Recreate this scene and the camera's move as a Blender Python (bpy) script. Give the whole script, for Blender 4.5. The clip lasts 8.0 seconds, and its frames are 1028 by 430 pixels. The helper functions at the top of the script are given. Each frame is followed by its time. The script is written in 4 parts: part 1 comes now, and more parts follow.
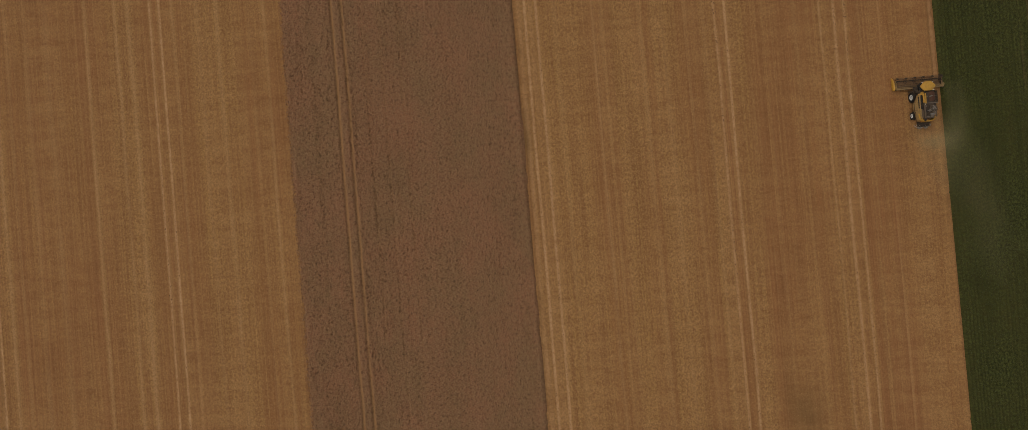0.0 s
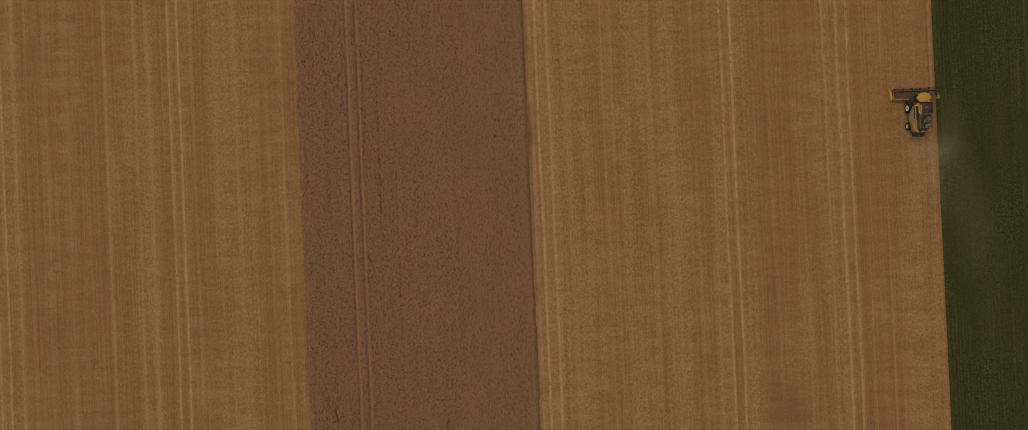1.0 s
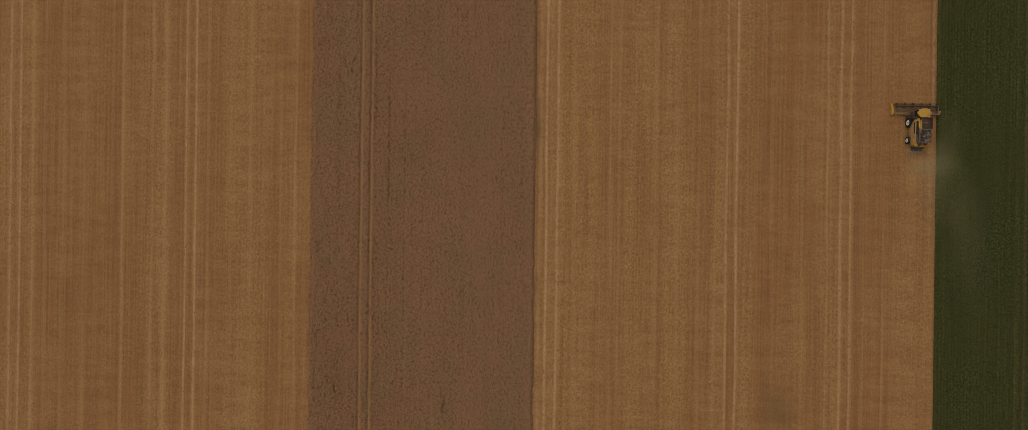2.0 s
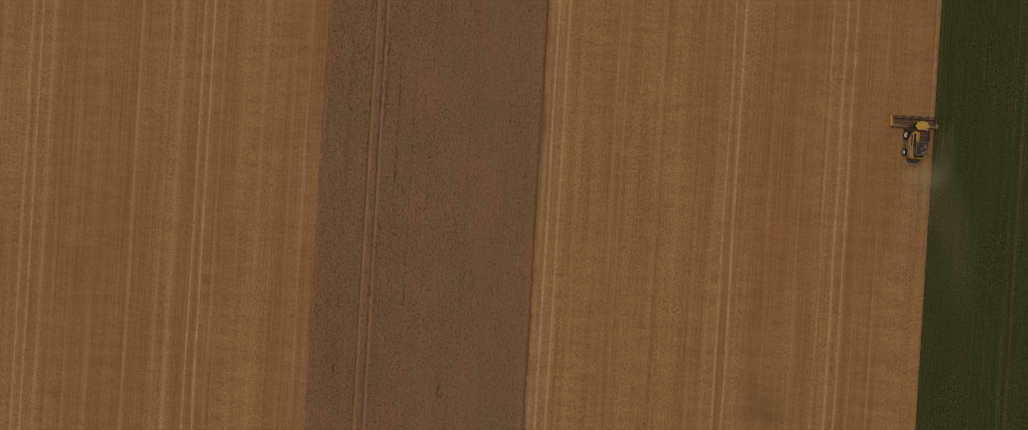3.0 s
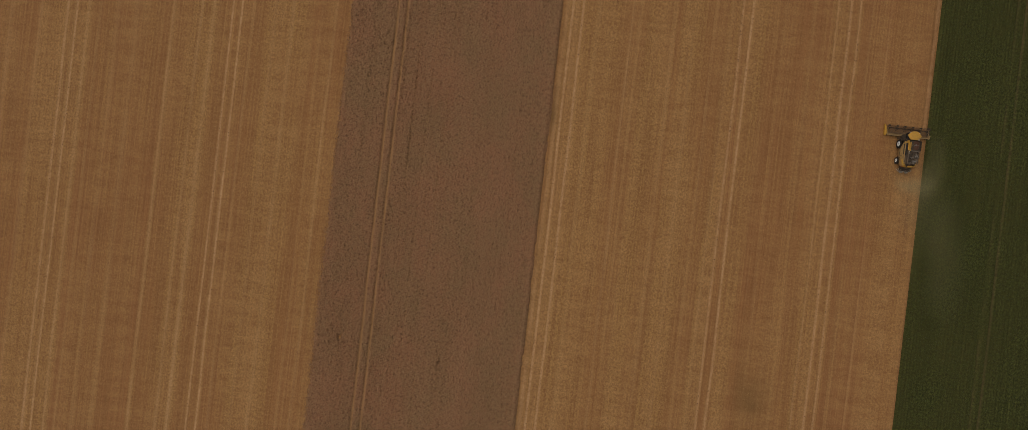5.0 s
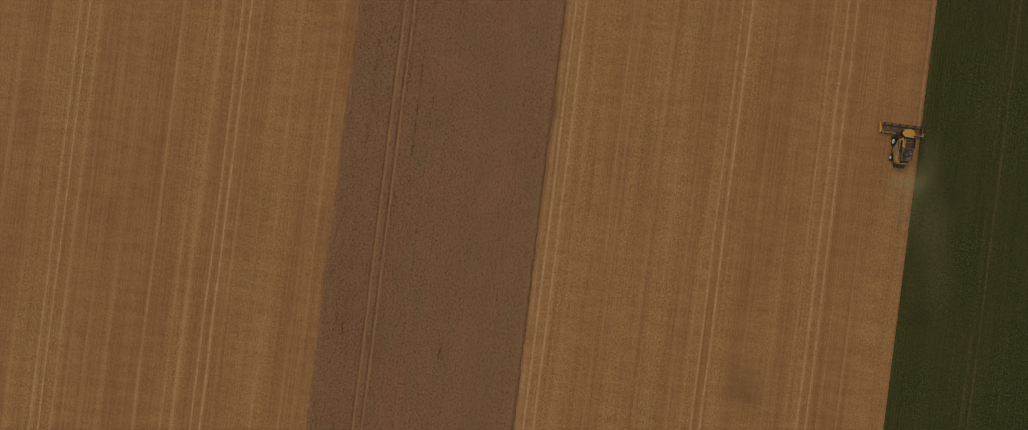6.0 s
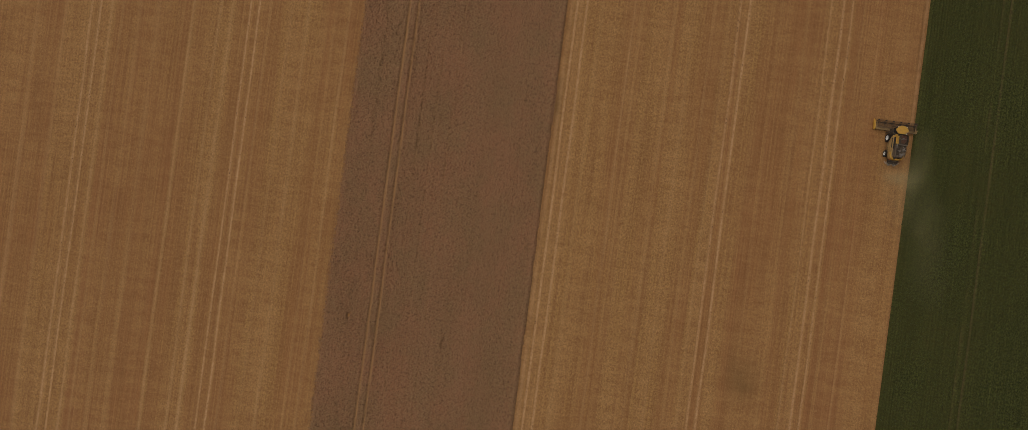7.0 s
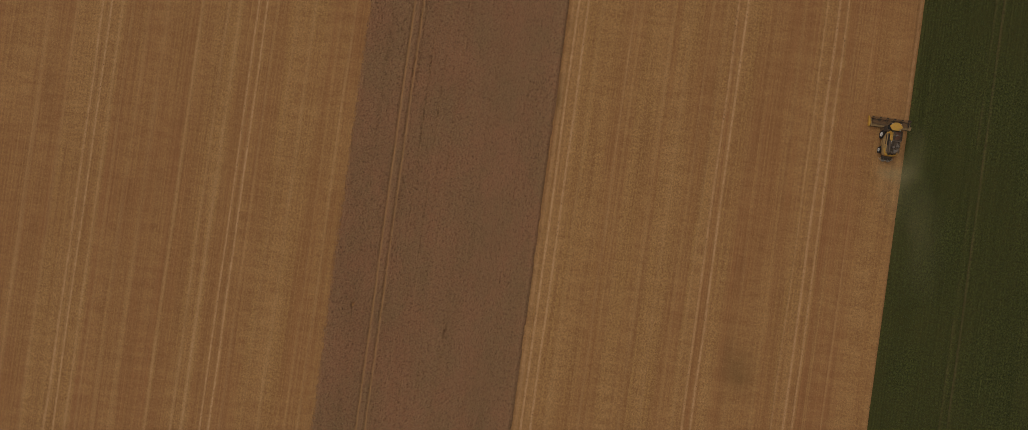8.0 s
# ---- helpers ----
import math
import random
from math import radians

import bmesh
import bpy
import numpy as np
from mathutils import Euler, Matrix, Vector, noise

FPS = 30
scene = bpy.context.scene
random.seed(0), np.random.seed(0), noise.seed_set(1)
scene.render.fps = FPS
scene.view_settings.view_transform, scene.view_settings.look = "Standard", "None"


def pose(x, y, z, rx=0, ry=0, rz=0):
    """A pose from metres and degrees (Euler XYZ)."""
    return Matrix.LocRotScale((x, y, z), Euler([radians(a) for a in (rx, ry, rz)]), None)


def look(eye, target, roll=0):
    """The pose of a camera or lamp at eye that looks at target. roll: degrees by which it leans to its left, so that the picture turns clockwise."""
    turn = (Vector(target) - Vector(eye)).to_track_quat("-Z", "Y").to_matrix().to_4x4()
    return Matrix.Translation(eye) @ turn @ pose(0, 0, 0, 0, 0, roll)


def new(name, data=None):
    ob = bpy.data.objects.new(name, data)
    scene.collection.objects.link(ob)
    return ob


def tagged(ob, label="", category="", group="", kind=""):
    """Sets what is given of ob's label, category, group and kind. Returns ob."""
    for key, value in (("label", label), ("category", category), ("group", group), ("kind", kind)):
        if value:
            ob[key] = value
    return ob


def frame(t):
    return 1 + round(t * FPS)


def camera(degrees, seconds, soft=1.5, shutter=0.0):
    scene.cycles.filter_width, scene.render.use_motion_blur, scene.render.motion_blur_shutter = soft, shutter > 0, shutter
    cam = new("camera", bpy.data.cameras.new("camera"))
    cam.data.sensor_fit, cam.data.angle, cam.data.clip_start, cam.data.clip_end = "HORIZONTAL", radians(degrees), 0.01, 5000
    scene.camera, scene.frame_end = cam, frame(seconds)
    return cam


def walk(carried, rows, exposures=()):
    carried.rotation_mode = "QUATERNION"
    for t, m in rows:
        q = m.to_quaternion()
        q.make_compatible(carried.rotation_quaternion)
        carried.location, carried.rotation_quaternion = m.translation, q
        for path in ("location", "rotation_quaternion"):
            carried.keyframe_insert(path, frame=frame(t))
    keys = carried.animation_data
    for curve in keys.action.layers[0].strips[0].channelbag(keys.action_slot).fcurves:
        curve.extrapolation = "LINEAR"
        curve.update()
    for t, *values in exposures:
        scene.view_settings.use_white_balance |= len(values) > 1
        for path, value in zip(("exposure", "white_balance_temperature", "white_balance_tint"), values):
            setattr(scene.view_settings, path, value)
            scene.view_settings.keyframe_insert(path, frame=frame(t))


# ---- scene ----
# ---- camera: a drone that looks straight down, climbs and turns ----
cam = camera(78.0, 8.0, soft=0.65)
# seconds, x, y, height, tilt forward, tilt sideways, turn
PATH = [
    (0.0, 0.03, 7.94, 122.10, 0.715, 1.272, -4.792),
    (0.5, -0.24, 7.53, 123.53, 0.532, 1.154, -3.734),
    (1.0, -0.61, 7.10, 124.96, 0.405, 1.055, -2.432),
    (1.5, -1.04, 6.65, 126.37, 0.221, 0.966, -1.031),
    (2.0, -1.57, 6.18, 127.76, 0.031, 0.941, 0.721),
    (3.5, -1.81, 4.17, 132.05, -0.133, 1.056, 4.490),
    (4.0, -1.83, 3.40, 133.49, -0.153, 1.125, 5.432),
    (4.5, -1.87, 2.57, 134.94, -0.095, 1.204, 6.127),
    (6.0, -2.24, -0.34, 139.23, 0.098, 1.160, 7.135),
    (6.5, -2.30, -1.39, 140.74, 0.187, 1.142, 7.366),
    (7.0, -2.35, -2.43, 142.18, 0.288, 1.134, 7.482),
    (7.5, -2.40, -3.44, 143.65, 0.367, 1.110, 7.676),
    (8.0, -2.46, -4.42, 145.10, 0.400, 1.107, 7.855),
]
walk(cam, [(t, pose(x, y, z, rx, ry, rz)) for t, x, y, z, rx, ry, rz in PATH], exposures=((0.0, -0.71), (8.0, -0.71)))

# ---- sky and sun: bright haze, soft sun from the west ----
SUN_FROM = Vector((-0.45, 0.10, 0.88)).normalized()
world = bpy.data.worlds.new("sky")
scene.world = world
world.use_nodes = True
wn, wl = world.node_tree.nodes, world.node_tree.links
sky = wn.new("ShaderNodeTexSky")
sky.sky_type, sky.sun_disc = "NISHITA", False
sky.sun_elevation = math.asin(SUN_FROM.z)
sky.sun_rotation = math.atan2(SUN_FROM.x, SUN_FROM.y)
sky.dust_density, sky.ozone_density = 4.0, 1.0
haze = wn.new("ShaderNodeHueSaturation")
haze.inputs["Saturation"].default_value = 0.25
wl.new(sky.outputs[0], haze.inputs["Color"])
wl.new(haze.outputs[0], wn["Background"].inputs["Color"])
wn["Background"].inputs["Strength"].default_value = 0.15
sun = new("sun", bpy.data.lights.new("sun", "SUN"))
sun.data.energy, sun.data.angle, sun.data.color = 0.9, radians(40), (1.0, 0.93, 0.82)
sun.matrix_world = look(SUN_FROM * 200, (0, 0, 0))


# ---- materials ----
class Nodes:
    """A small builder for node materials."""

    def __init__(self, name):
        self.mat = bpy.data.materials.new(name)
        self.mat.use_nodes = True
        self.tree = self.mat.node_tree
        self.bsdf = self.tree.nodes["Principled BSDF"]

    def add(self, kind, **values):
        node = self.tree.nodes.new(kind)
        for key, value in values.items():
            node.inputs[key].default_value = value
        return node

    def link(self, a, b):
        self.tree.links.new(a, b)

    def place(self, sx=1.0, sy=1.0, sz=1.0, own=False):
        """The position in the world (or on the thing), scaled along each axis."""
        if own:
            source = self.add("ShaderNodeTexCoord").outputs["Object"]
        else:
            source = self.add("ShaderNodeNewGeometry").outputs["Position"]
        m = self.add("ShaderNodeVectorMath")
        m.operation = "MULTIPLY"
        m.inputs[1].default_value = (sx, sy, sz)
        self.link(source, m.inputs[0])
        return m.outputs[0]

    def noise(self, where, scale=1.0, detail=3.0, rough=0.55, low=0.3, high=0.7):
        """Noise stretched to 0..1 between low and high."""
        n = self.add("ShaderNodeTexNoise", Scale=scale, Detail=detail, Roughness=rough)
        self.link(where, n.inputs["Vector"])
        r = self.add("ShaderNodeMapRange")
        r.inputs["From Min"].default_value, r.inputs["From Max"].default_value = low, high
        self.link(n.outputs["Fac"], r.inputs["Value"])
        return r.outputs["Result"]

    def math(self, op, a, b):
        m = self.add("ShaderNodeMath")
        m.operation = op
        for slot, v in ((0, a), (1, b)):
            if isinstance(v, (int, float)):
                m.inputs[slot].default_value = v
            else:
                self.link(v, m.inputs[slot])
        return m.outputs[0]

    def mix(self, fac, a, b):
        m = self.add("ShaderNodeMix")
        m.data_type = "RGBA"
        for slot, v in ((0, fac), (6, a), (7, b)):
            if isinstance(v, (int, float)):
                m.inputs[slot].default_value = v
            elif isinstance(v, tuple):
                m.inputs[slot].default_value = (*v, 1.0)
            else:
                self.link(v, m.inputs[slot])
        return m.outputs[2]

    def attribute(self, name):
        a = self.add("ShaderNodeAttribute")
        a.attribute_name = name
        return a.outputs["Fac"]

    def bump(self, height, strength, distance):
        b = self.add("ShaderNodeBump", Strength=strength, Distance=distance)
        self.link(height, b.inputs["Height"])
        self.link(b.outputs[0], self.bsdf.inputs["Normal"])

    def done(self, colour, rough=0.8, metal=0.0, spec=0.3):
        for key, v in (("Base Color", colour), ("Roughness", rough)):
            if isinstance(v, tuple):
                self.bsdf.inputs[key].default_value = (*v, 1.0)
            elif isinstance(v, (int, float)):
                self.bsdf.inputs[key].default_value = v
            else:
                self.link(v, self.bsdf.inputs[key])
        self.bsdf.inputs["Metallic"].default_value = metal
        self.bsdf.inputs["Specular IOR Level"].default_value = spec
        return self.mat


def stubble_material():
    """Drill rows and combine passes of red-brown and ochre straw, crossed by faint bands."""
    n = Nodes("stubble")
    streak = n.noise(n.place(0.42, 0.006, 0), 1.0, 3.0, 0.6, 0.36, 0.64)
    fine_streak = n.noise(n.place(1.7, 0.022, 0), 1.0, 3.0, 0.75, 0.40, 0.60)
    row = n.noise(n.place(3.4, 0.03, 0), 1.0, 2.0, 0.6, 0.42, 0.60)
    gate = n.noise(n.place(0.30, 0.016, 0), 1.0, 3.0, 0.6, 0.40, 0.62)
    band = n.noise(n.place(0.10, 0.46, 0), 1.0, 2.0, 0.6, 0.36, 0.64)
    short = n.noise(n.place(0.50, 0.75, 0), 1.0, 2.0, 0.6, 0.36, 0.66)
    dash = n.noise(n.place(0.60, 1.35, 0), 1.0, 3.0, 0.65, 0.42, 0.62)
    broad = n.noise(n.place(0.050, 0.030, 0), 1.0, 4.0, 0.6, 0.36, 0.64)
    grain = n.noise(n.place(2.3, 1.9, 0), 1.0, 3.0, 0.9, 0.40, 0.63)
    flecks = n.noise(n.place(3.3, 2.9, 0), 1.0, 2.0, 0.8, 0.56, 0.66)
    thread = n.noise(n.place(2.3, 0.010, 0), 1.0, 3.0, 0.7, 0.53, 0.66)
    coarse = n.noise(n.place(1.7, 1.4, 0), 1.0, 3.0, 0.7, 0.42, 0.64)
    ochre = n.math("ADD", n.attribute("ochre"), n.math("ADD", n.math("MULTIPLY", streak, 0.30), n.math("MULTIPLY", broad, 0.35)))
    ochre = n.math("MINIMUM", n.math("SUBTRACT", ochre, 0.12), 1.0)
    c = n.mix(n.math("MAXIMUM", ochre, 0.0), (0.292, 0.126, 0.046), (0.362, 0.190, 0.060))
    c = n.mix(n.math("MULTIPLY", fine_streak, 0.46), c, (0.190, 0.083, 0.028))
    c = n.mix(n.math("MULTIPLY", row, 0.26), c, (0.160, 0.070, 0.024))
    c = n.mix(n.math("MULTIPLY", thread, 0.34), c, (0.450, 0.240, 0.096))
    # loose straw lies thickest on the ochre passes
    straw = n.math("ADD", n.math("MULTIPLY", n.math("MAXIMUM", ochre, 0.0), 0.95), 0.20)
    gate = n.math("MULTIPLY", gate, straw)
    lit = n.math("MULTIPLY", band, n.math("ADD", n.math("MULTIPLY", gate, 0.62), 0.12))
    c = n.mix(lit, c, (0.440, 0.232, 0.086))
    c = n.mix(n.math("MULTIPLY", n.math("MULTIPLY", short, gate), 0.40), c, (0.420, 0.226, 0.088))
    c = n.mix(n.math("MULTIPLY", n.math("MULTIPLY", dash, straw), 0.36), c, (0.430, 0.228, 0.086))
    c = n.mix(n.math("MULTIPLY", coarse, 0.18), c, (0.155, 0.069, 0.025))
    c = n.mix(n.math("MULTIPLY", n.math("MULTIPLY", grain, 0.62), n.math("MINIMUM", n.math("ADD", n.math("MULTIPLY", straw, 0.7), 0.28), 1.0)), c, (0.135, 0.059, 0.022))
    c = n.mix(n.math("MULTIPLY", n.math("MULTIPLY", flecks, straw), 0.40), c, (0.500, 0.280, 0.115))
    speck = n.noise(n.place(3.0, 1.7, 0), 1.0, 2.0, 0.7, 0.32, 0.56)
    worn = n.math("MULTIPLY", n.attribute("worn"), n.math("ADD", n.math("MULTIPLY", speck, 0.70), 0.30))
    c = n.mix(n.math("MULTIPLY", worn, 0.72), c, (0.52, 0.300, 0.140))
    c = n.mix(n.attribute("darken"), c, (0.15, 0.080, 0.028))
    n.bump(grain, 0.6, 0.10)
    return n.done(c, 0.9, 0.0, 0.12)


def crop_material(name, olive, red, pale, dark):
    """A dense canopy: a fine even grain, broad olive and reddish patches; thin spots darkened for soil and stem shade.
    """
    n = Nodes(name)
    grain = n.noise(n.place(4.1, 3.6, 0), 1.0, 2.0, 0.75, 0.44, 0.60)
    mottle = n.noise(n.place(1.1, 0.8, 0), 1.0, 3.0, 0.6, 0.38, 0.62)
    broad = n.noise(n.place(0.10, 0.06, 0), 1.0, 5.0, 0.65, 0.40, 0.60)
    streak = n.noise(n.place(0.9, 0.012, 0), 1.0, 4.0, 0.65, 0.35, 0.65)
    hole_shade = n.noise(n.place(2.1, 1.8, 0), 1.0, 3.0, 0.9, 0.525, 0.62)
    c = n.mix(n.math("ADD", n.math("MULTIPLY", broad, 0.75), n.math("MULTIPLY", mottle, 0.25)), olive, red)
    c = n.mix(n.math("MULTIPLY", streak, 0.22), c, pale)
    c = n.mix(n.math("MULTIPLY", grain, 0.62), c, pale)
    # specks and gaps: dark soil plus the shade between stems, as colour
    c = n.mix(n.math("MULTIPLY", hole_shade, 0.62), c, dark)
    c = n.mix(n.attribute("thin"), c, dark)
    c = n.mix(n.attribute("worn"), c, (0.320, 0.165, 0.066))
    n.bump(n.math("SUBTRACT", grain, hole_shade), 0.7, 0.09)
    return n.done(c, 0.9, 0.0, 0.1)


def green_material():
    n = Nodes("green_crop")
    grain = n.noise(n.place(3.0, 2.0, 0), 1.0, 2.0, 0.75, 0.42, 0.62)
    tuft = n.noise(n.place(1.1, 0.7, 0), 1.0, 3.0, 0.6, 0.38, 0.64)
    broad = n.noise(n.place(0.07, 0.045, 0), 1.0, 4.0, 0.6, 0.38, 0.62)
    streak = n.noise(n.place(1.5, 0.02, 0), 1.0, 4.0, 0.65, 0.36, 0.64)
    c = n.mix(grain, (0.023, 0.023, 0.007), (0.090, 0.088, 0.023))
    c = n.mix(n.math("MULTIPLY", broad, 0.62), c, (0.060, 0.050, 0.014))
    c = n.mix(n.math("MULTIPLY", tuft, 0.35), c, (0.062, 0.070, 0.018))
    c = n.mix(n.math("MULTIPLY", streak, 0.42), c, (0.024, 0.028, 0.007))
    c = n.mix(n.attribute("worn"), c, (0.20, 0.115, 0.06))
    n.bump(grain, 0.6, 0.08)
    return n.done(c, 0.85, 0.0, 0.08)


def plain(name, colour, rough, metal=0.0, wear=(0.12, 0.09, 0.06), amount=0.3, spec=0.4):
    """Paint, rubber or steel with dust and small wear."""
    n = Nodes(name)
    blotch = n.noise(n.place(1.7, 1.7, 1.7, own=True), 1.0, 4.0, 0.6, 0.42, 0.75)
    fine = n.noise(n.place(14, 14, 14, own=True), 1.0, 3.0, 0.7, 0.35, 0.8)
    c = n.mix(n.math("MULTIPLY", blotch, amount), colour, wear)
    c = n.mix(n.math("MULTIPLY", fine, amount * 0.6), c, wear)
    n.bump(fine, 0.15, 0.01)
    r = n.math("ADD", n.math("MULTIPLY", blotch, 0.25), rough)
    return n.done(c, r, metal, spec)


STUBBLE = stubble_material()
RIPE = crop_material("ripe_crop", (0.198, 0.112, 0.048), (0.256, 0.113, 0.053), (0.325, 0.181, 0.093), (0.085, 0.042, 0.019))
GREEN = green_material()
SOIL = crop_material("far_ground", (0.16, 0.09, 0.035), (0.20, 0.11, 0.045), (0.24, 0.14, 0.06), (0.09, 0.07, 0.03))
YELLOW = plain("yellow_paint", (0.49, 0.250, 0.022), 0.42, 0.0, (0.22, 0.13, 0.055), 0.5)
DARK = plain("dark_grey_paint", (0.036, 0.027, 0.020), 0.75, 0.0, (0.13, 0.085, 0.048), 0.55, 0.10)
STEEL = plain("dusty_steel", (0.20, 0.17, 0.14), 0.6, 0.3, (0.16, 0.12, 0.08), 0.5)
RUBBER = plain("tyre_rubber", (0.018, 0.016, 0.014), 0.85, 0.0, (0.10, 0.07, 0.045), 0.35, 0.15)
RIM = plain("pale_rim_paint", (0.70, 0.68, 0.63), 0.5, 0.0, (0.30, 0.24, 0.17), 0.25)
TINE = plain("dull_tine_steel", (0.14, 0.083, 0.042), 0.75, 0.0, (0.22, 0.13, 0.06), 0.5)
DULL = plain("dusty_yellow_paint", (0.34, 0.200, 0.062), 0.7, 0.0, (0.15, 0.10, 0.05), 0.65)
STRAWY = plain("straw_dusted_paint", (0.27, 0.165, 0.060), 0.7, 0.0, (0.16, 0.10, 0.05), 0.6)
TROUGH = plain("straw_stained_steel", (0.125, 0.076, 0.040), 0.75, 0.0, (0.20, 0.12, 0.055), 0.6, 0.25)
GREYPART = plain("pale_grey_casting", (0.17, 0.130, 0.095), 0.6, 0.0, (0.13, 0.10, 0.07), 0.5, 0.3)
TANKGREY = plain("grey_brown_paint", (0.095, 0.066, 0.044), 0.75, 0.0, (0.16, 0.11, 0.07), 0.5, 0.12)
VANE = plain("bare_sheet_steel", (0.36, 0.29, 0.22), 0.65, 0.0, (0.2, 0.15, 0.1), 0.5)
STRAWMAT = plain("cut_straw", (0.28, 0.15, 0.06), 0.9, 0.0, (0.10, 0.05, 0.022), 0.7)
RED = plain("red_lens", (0.45, 0.02, 0.015), 0.2, 0.0, (0.2, 0.1, 0.06), 0.2)
GLASS = plain("tinted_glass", (0.02, 0.024, 0.026), 0.08, 0.0, (0.12, 0.10, 0.08), 0.25, 0.6)
GRAIN = plain("grain", (0.095, 0.042, 0.022), 0.85, 0.0, (0.08, 0.035, 0.018), 0.6)


# ---- helpers for meshes ----
TABLE = np.random.RandomState(7).rand(256, 256)


def wave(x, y, sx, sy, shift=0):
    """Smooth noise between 0 and 1, sx by sy metres across."""
    u, v = x / sx + 17.3 * shift, y / sy + 9.1 * shift
    i, j = np.floor(u).astype(int), np.floor(v).astype(int)
    a, b = u - i, v - j
    a, b = a * a * (3 - 2 * a), b * b * (3 - 2 * b)
    t = TABLE
    p, q = t[i % 256, j % 256], t[(i + 1) % 256, j % 256]
    r, s = t[i % 256, (j + 1) % 256], t[(i + 1) % 256, (j + 1) % 256]
    return (p * (1 - a) + q * a) * (1 - b) + (r * (1 - a) + s * a) * b


def steps(low, high, near_low, near_high, fine, coarse):
    """Even fine steps between near_low and near_high, coarse ones outside."""
    parts = [np.arange(near_low, near_high + 1e-6, fine)]
    if low < near_low:
        parts.insert(0, np.linspace(low, near_low, max(2, int((near_low - low) / coarse)) + 1)[:-1])
    if high > near_high:
        parts.append(np.linspace(near_high, high, max(2, int((high - near_high) / coarse)) + 1)[1:])
    return np.concatenate(parts)


def raw_mesh(name, co, faces, material, smooth=False):
    """A mesh from arrays of corners and of faces with equally many corners each."""
    me = bpy.data.meshes.new(name)
    co, faces = np.asarray(co, np.float32), np.asarray(faces, np.int32)
    me.vertices.add(len(co))
    me.vertices.foreach_set("co", co.ravel())
    me.loops.add(faces.size)
    me.loops.foreach_set("vertex_index", faces.ravel())
    me.polygons.add(len(faces))
    me.polygons.foreach_set("loop_start", np.arange(0, faces.size, faces.shape[1], dtype=np.int32))
    me.polygons.foreach_set("use_smooth", np.full(len(faces), smooth))
    me.update(calc_edges=True)
    me.materials.append(material)
    return me


def sheet(name, X, Y, Z, material, **attributes):
    """A field of heights Z over the grid X, Y."""
    ny, nx = X.shape
    k = (np.arange(ny - 1)[:, None] * nx + np.arange(nx - 1)[None, :]).ravel()
    faces = np.stack([k, k + 1, k + nx + 1, k + nx], 1)
    me = raw_mesh(name, np.stack([X.ravel(), Y.ravel(), Z.ravel()], 1), faces, material, True)
    for key, values in attributes.items():
        me.attributes.new(key, "FLOAT", "POINT").data.foreach_set("value", values.astype(np.float32).ravel())
    return new(name, me)


# ---- the land ----
CROP_W, CROP_E, GREEN_W = -44.9, 0.4, 80.0
COMBINE = (75.63, 25.6)
rng = np.random.RandomState(11)


def ground_sheet():
    xs = steps(-2400, 2400, -400, 400, 40, 250)
    X, Y = np.meshgrid(xs, xs)
    Z = -0.35 - 0.0 * X
    far = np.maximum(np.hypot(X, Y) - 500, 0)
    Z = Z + far * 0.01 * (wave(X, Y, 420, 420, 3) - 0.4)
    return tagged(sheet("ground", X, Y, Z, SOIL), "open brown farmland soil reaching to the horizon", "ground", kind="structure")


# wheel tracks in the stubble: place, half width, paleness
TRACKS = [(-106.5, .36, .75), (-104.4, .28, .95), (-70.4, .28, .9), (-68.35, .28, 1.0), (2.75, .34, 1.0), (4.95, .34, .95),
          (38.85, .30, .8), (40.85, .32, .95), (61.45, .34, .85), (63.4, .28, .78), (58.75, .24, .5), (69.85, .2, .26),
          (54.0, .22, .15), (-140.5, .3, .7), (-142.5, .3, .7), (-137.2, .3, .5)]
# straw swaths: place, half width, paleness
SWATHS = [(-118.6, .9, .35), (-112.4, .6, .25), (-101.8, .5, .5), (-99.2, .5, .2), (-95.4, .8, .22), (-91.2, .9, .22), (-83.3, .55, .55),
          (-77.2, .55, .42), (-74.6, .6, .55), (-65.9, .5, .32), (-61.0, .6, .2), (-57.1, .6, .34), (-51.0, .5, .15),
          (-48.0, .45, .4), (1.5, .7, .42), (3.8, .8, .16), (8.3, .7, .2), (15.6, .5, .34), (17.3, .5, .15), (24.6, .5, .24), (29.0, .6, .18),
          (33.3, .5, .18), (36.6, .4, .2), (48.0, .6, .10), (66.0, .4, .10)]
# passes whose straw is more ochre (above 0) or redder (below 0): west edge, east edge, amount
PASSES = [(-112, -101, .35), (-101, -84, -.12), (-79, -76, .35), (-76, -73.6, .5), (-73, -69, -.05), (-62.5, -58.5, .5), (-58.2, -54.2, .62),
          (-53.6, -46.6, .02), (1.0, 5.4, .25), (5.4, 9.0, .62), (9.0, 13.0, .45), (13.2, 18.2, .12), (18.6, 22.0, .48), (22.0, 25.6, .30),
          (26.2, 31.2, .62), (31.4, 35.2, .02), (35.6, 38.4, .42), (41.4, 44.0, .45), (44.5, 57.5, -.06), (57.8, 61.0, .30), (64.0, 70.0, -.16),
          (70.0, 72.6, -.10), (72.8, 79.9, .26)]


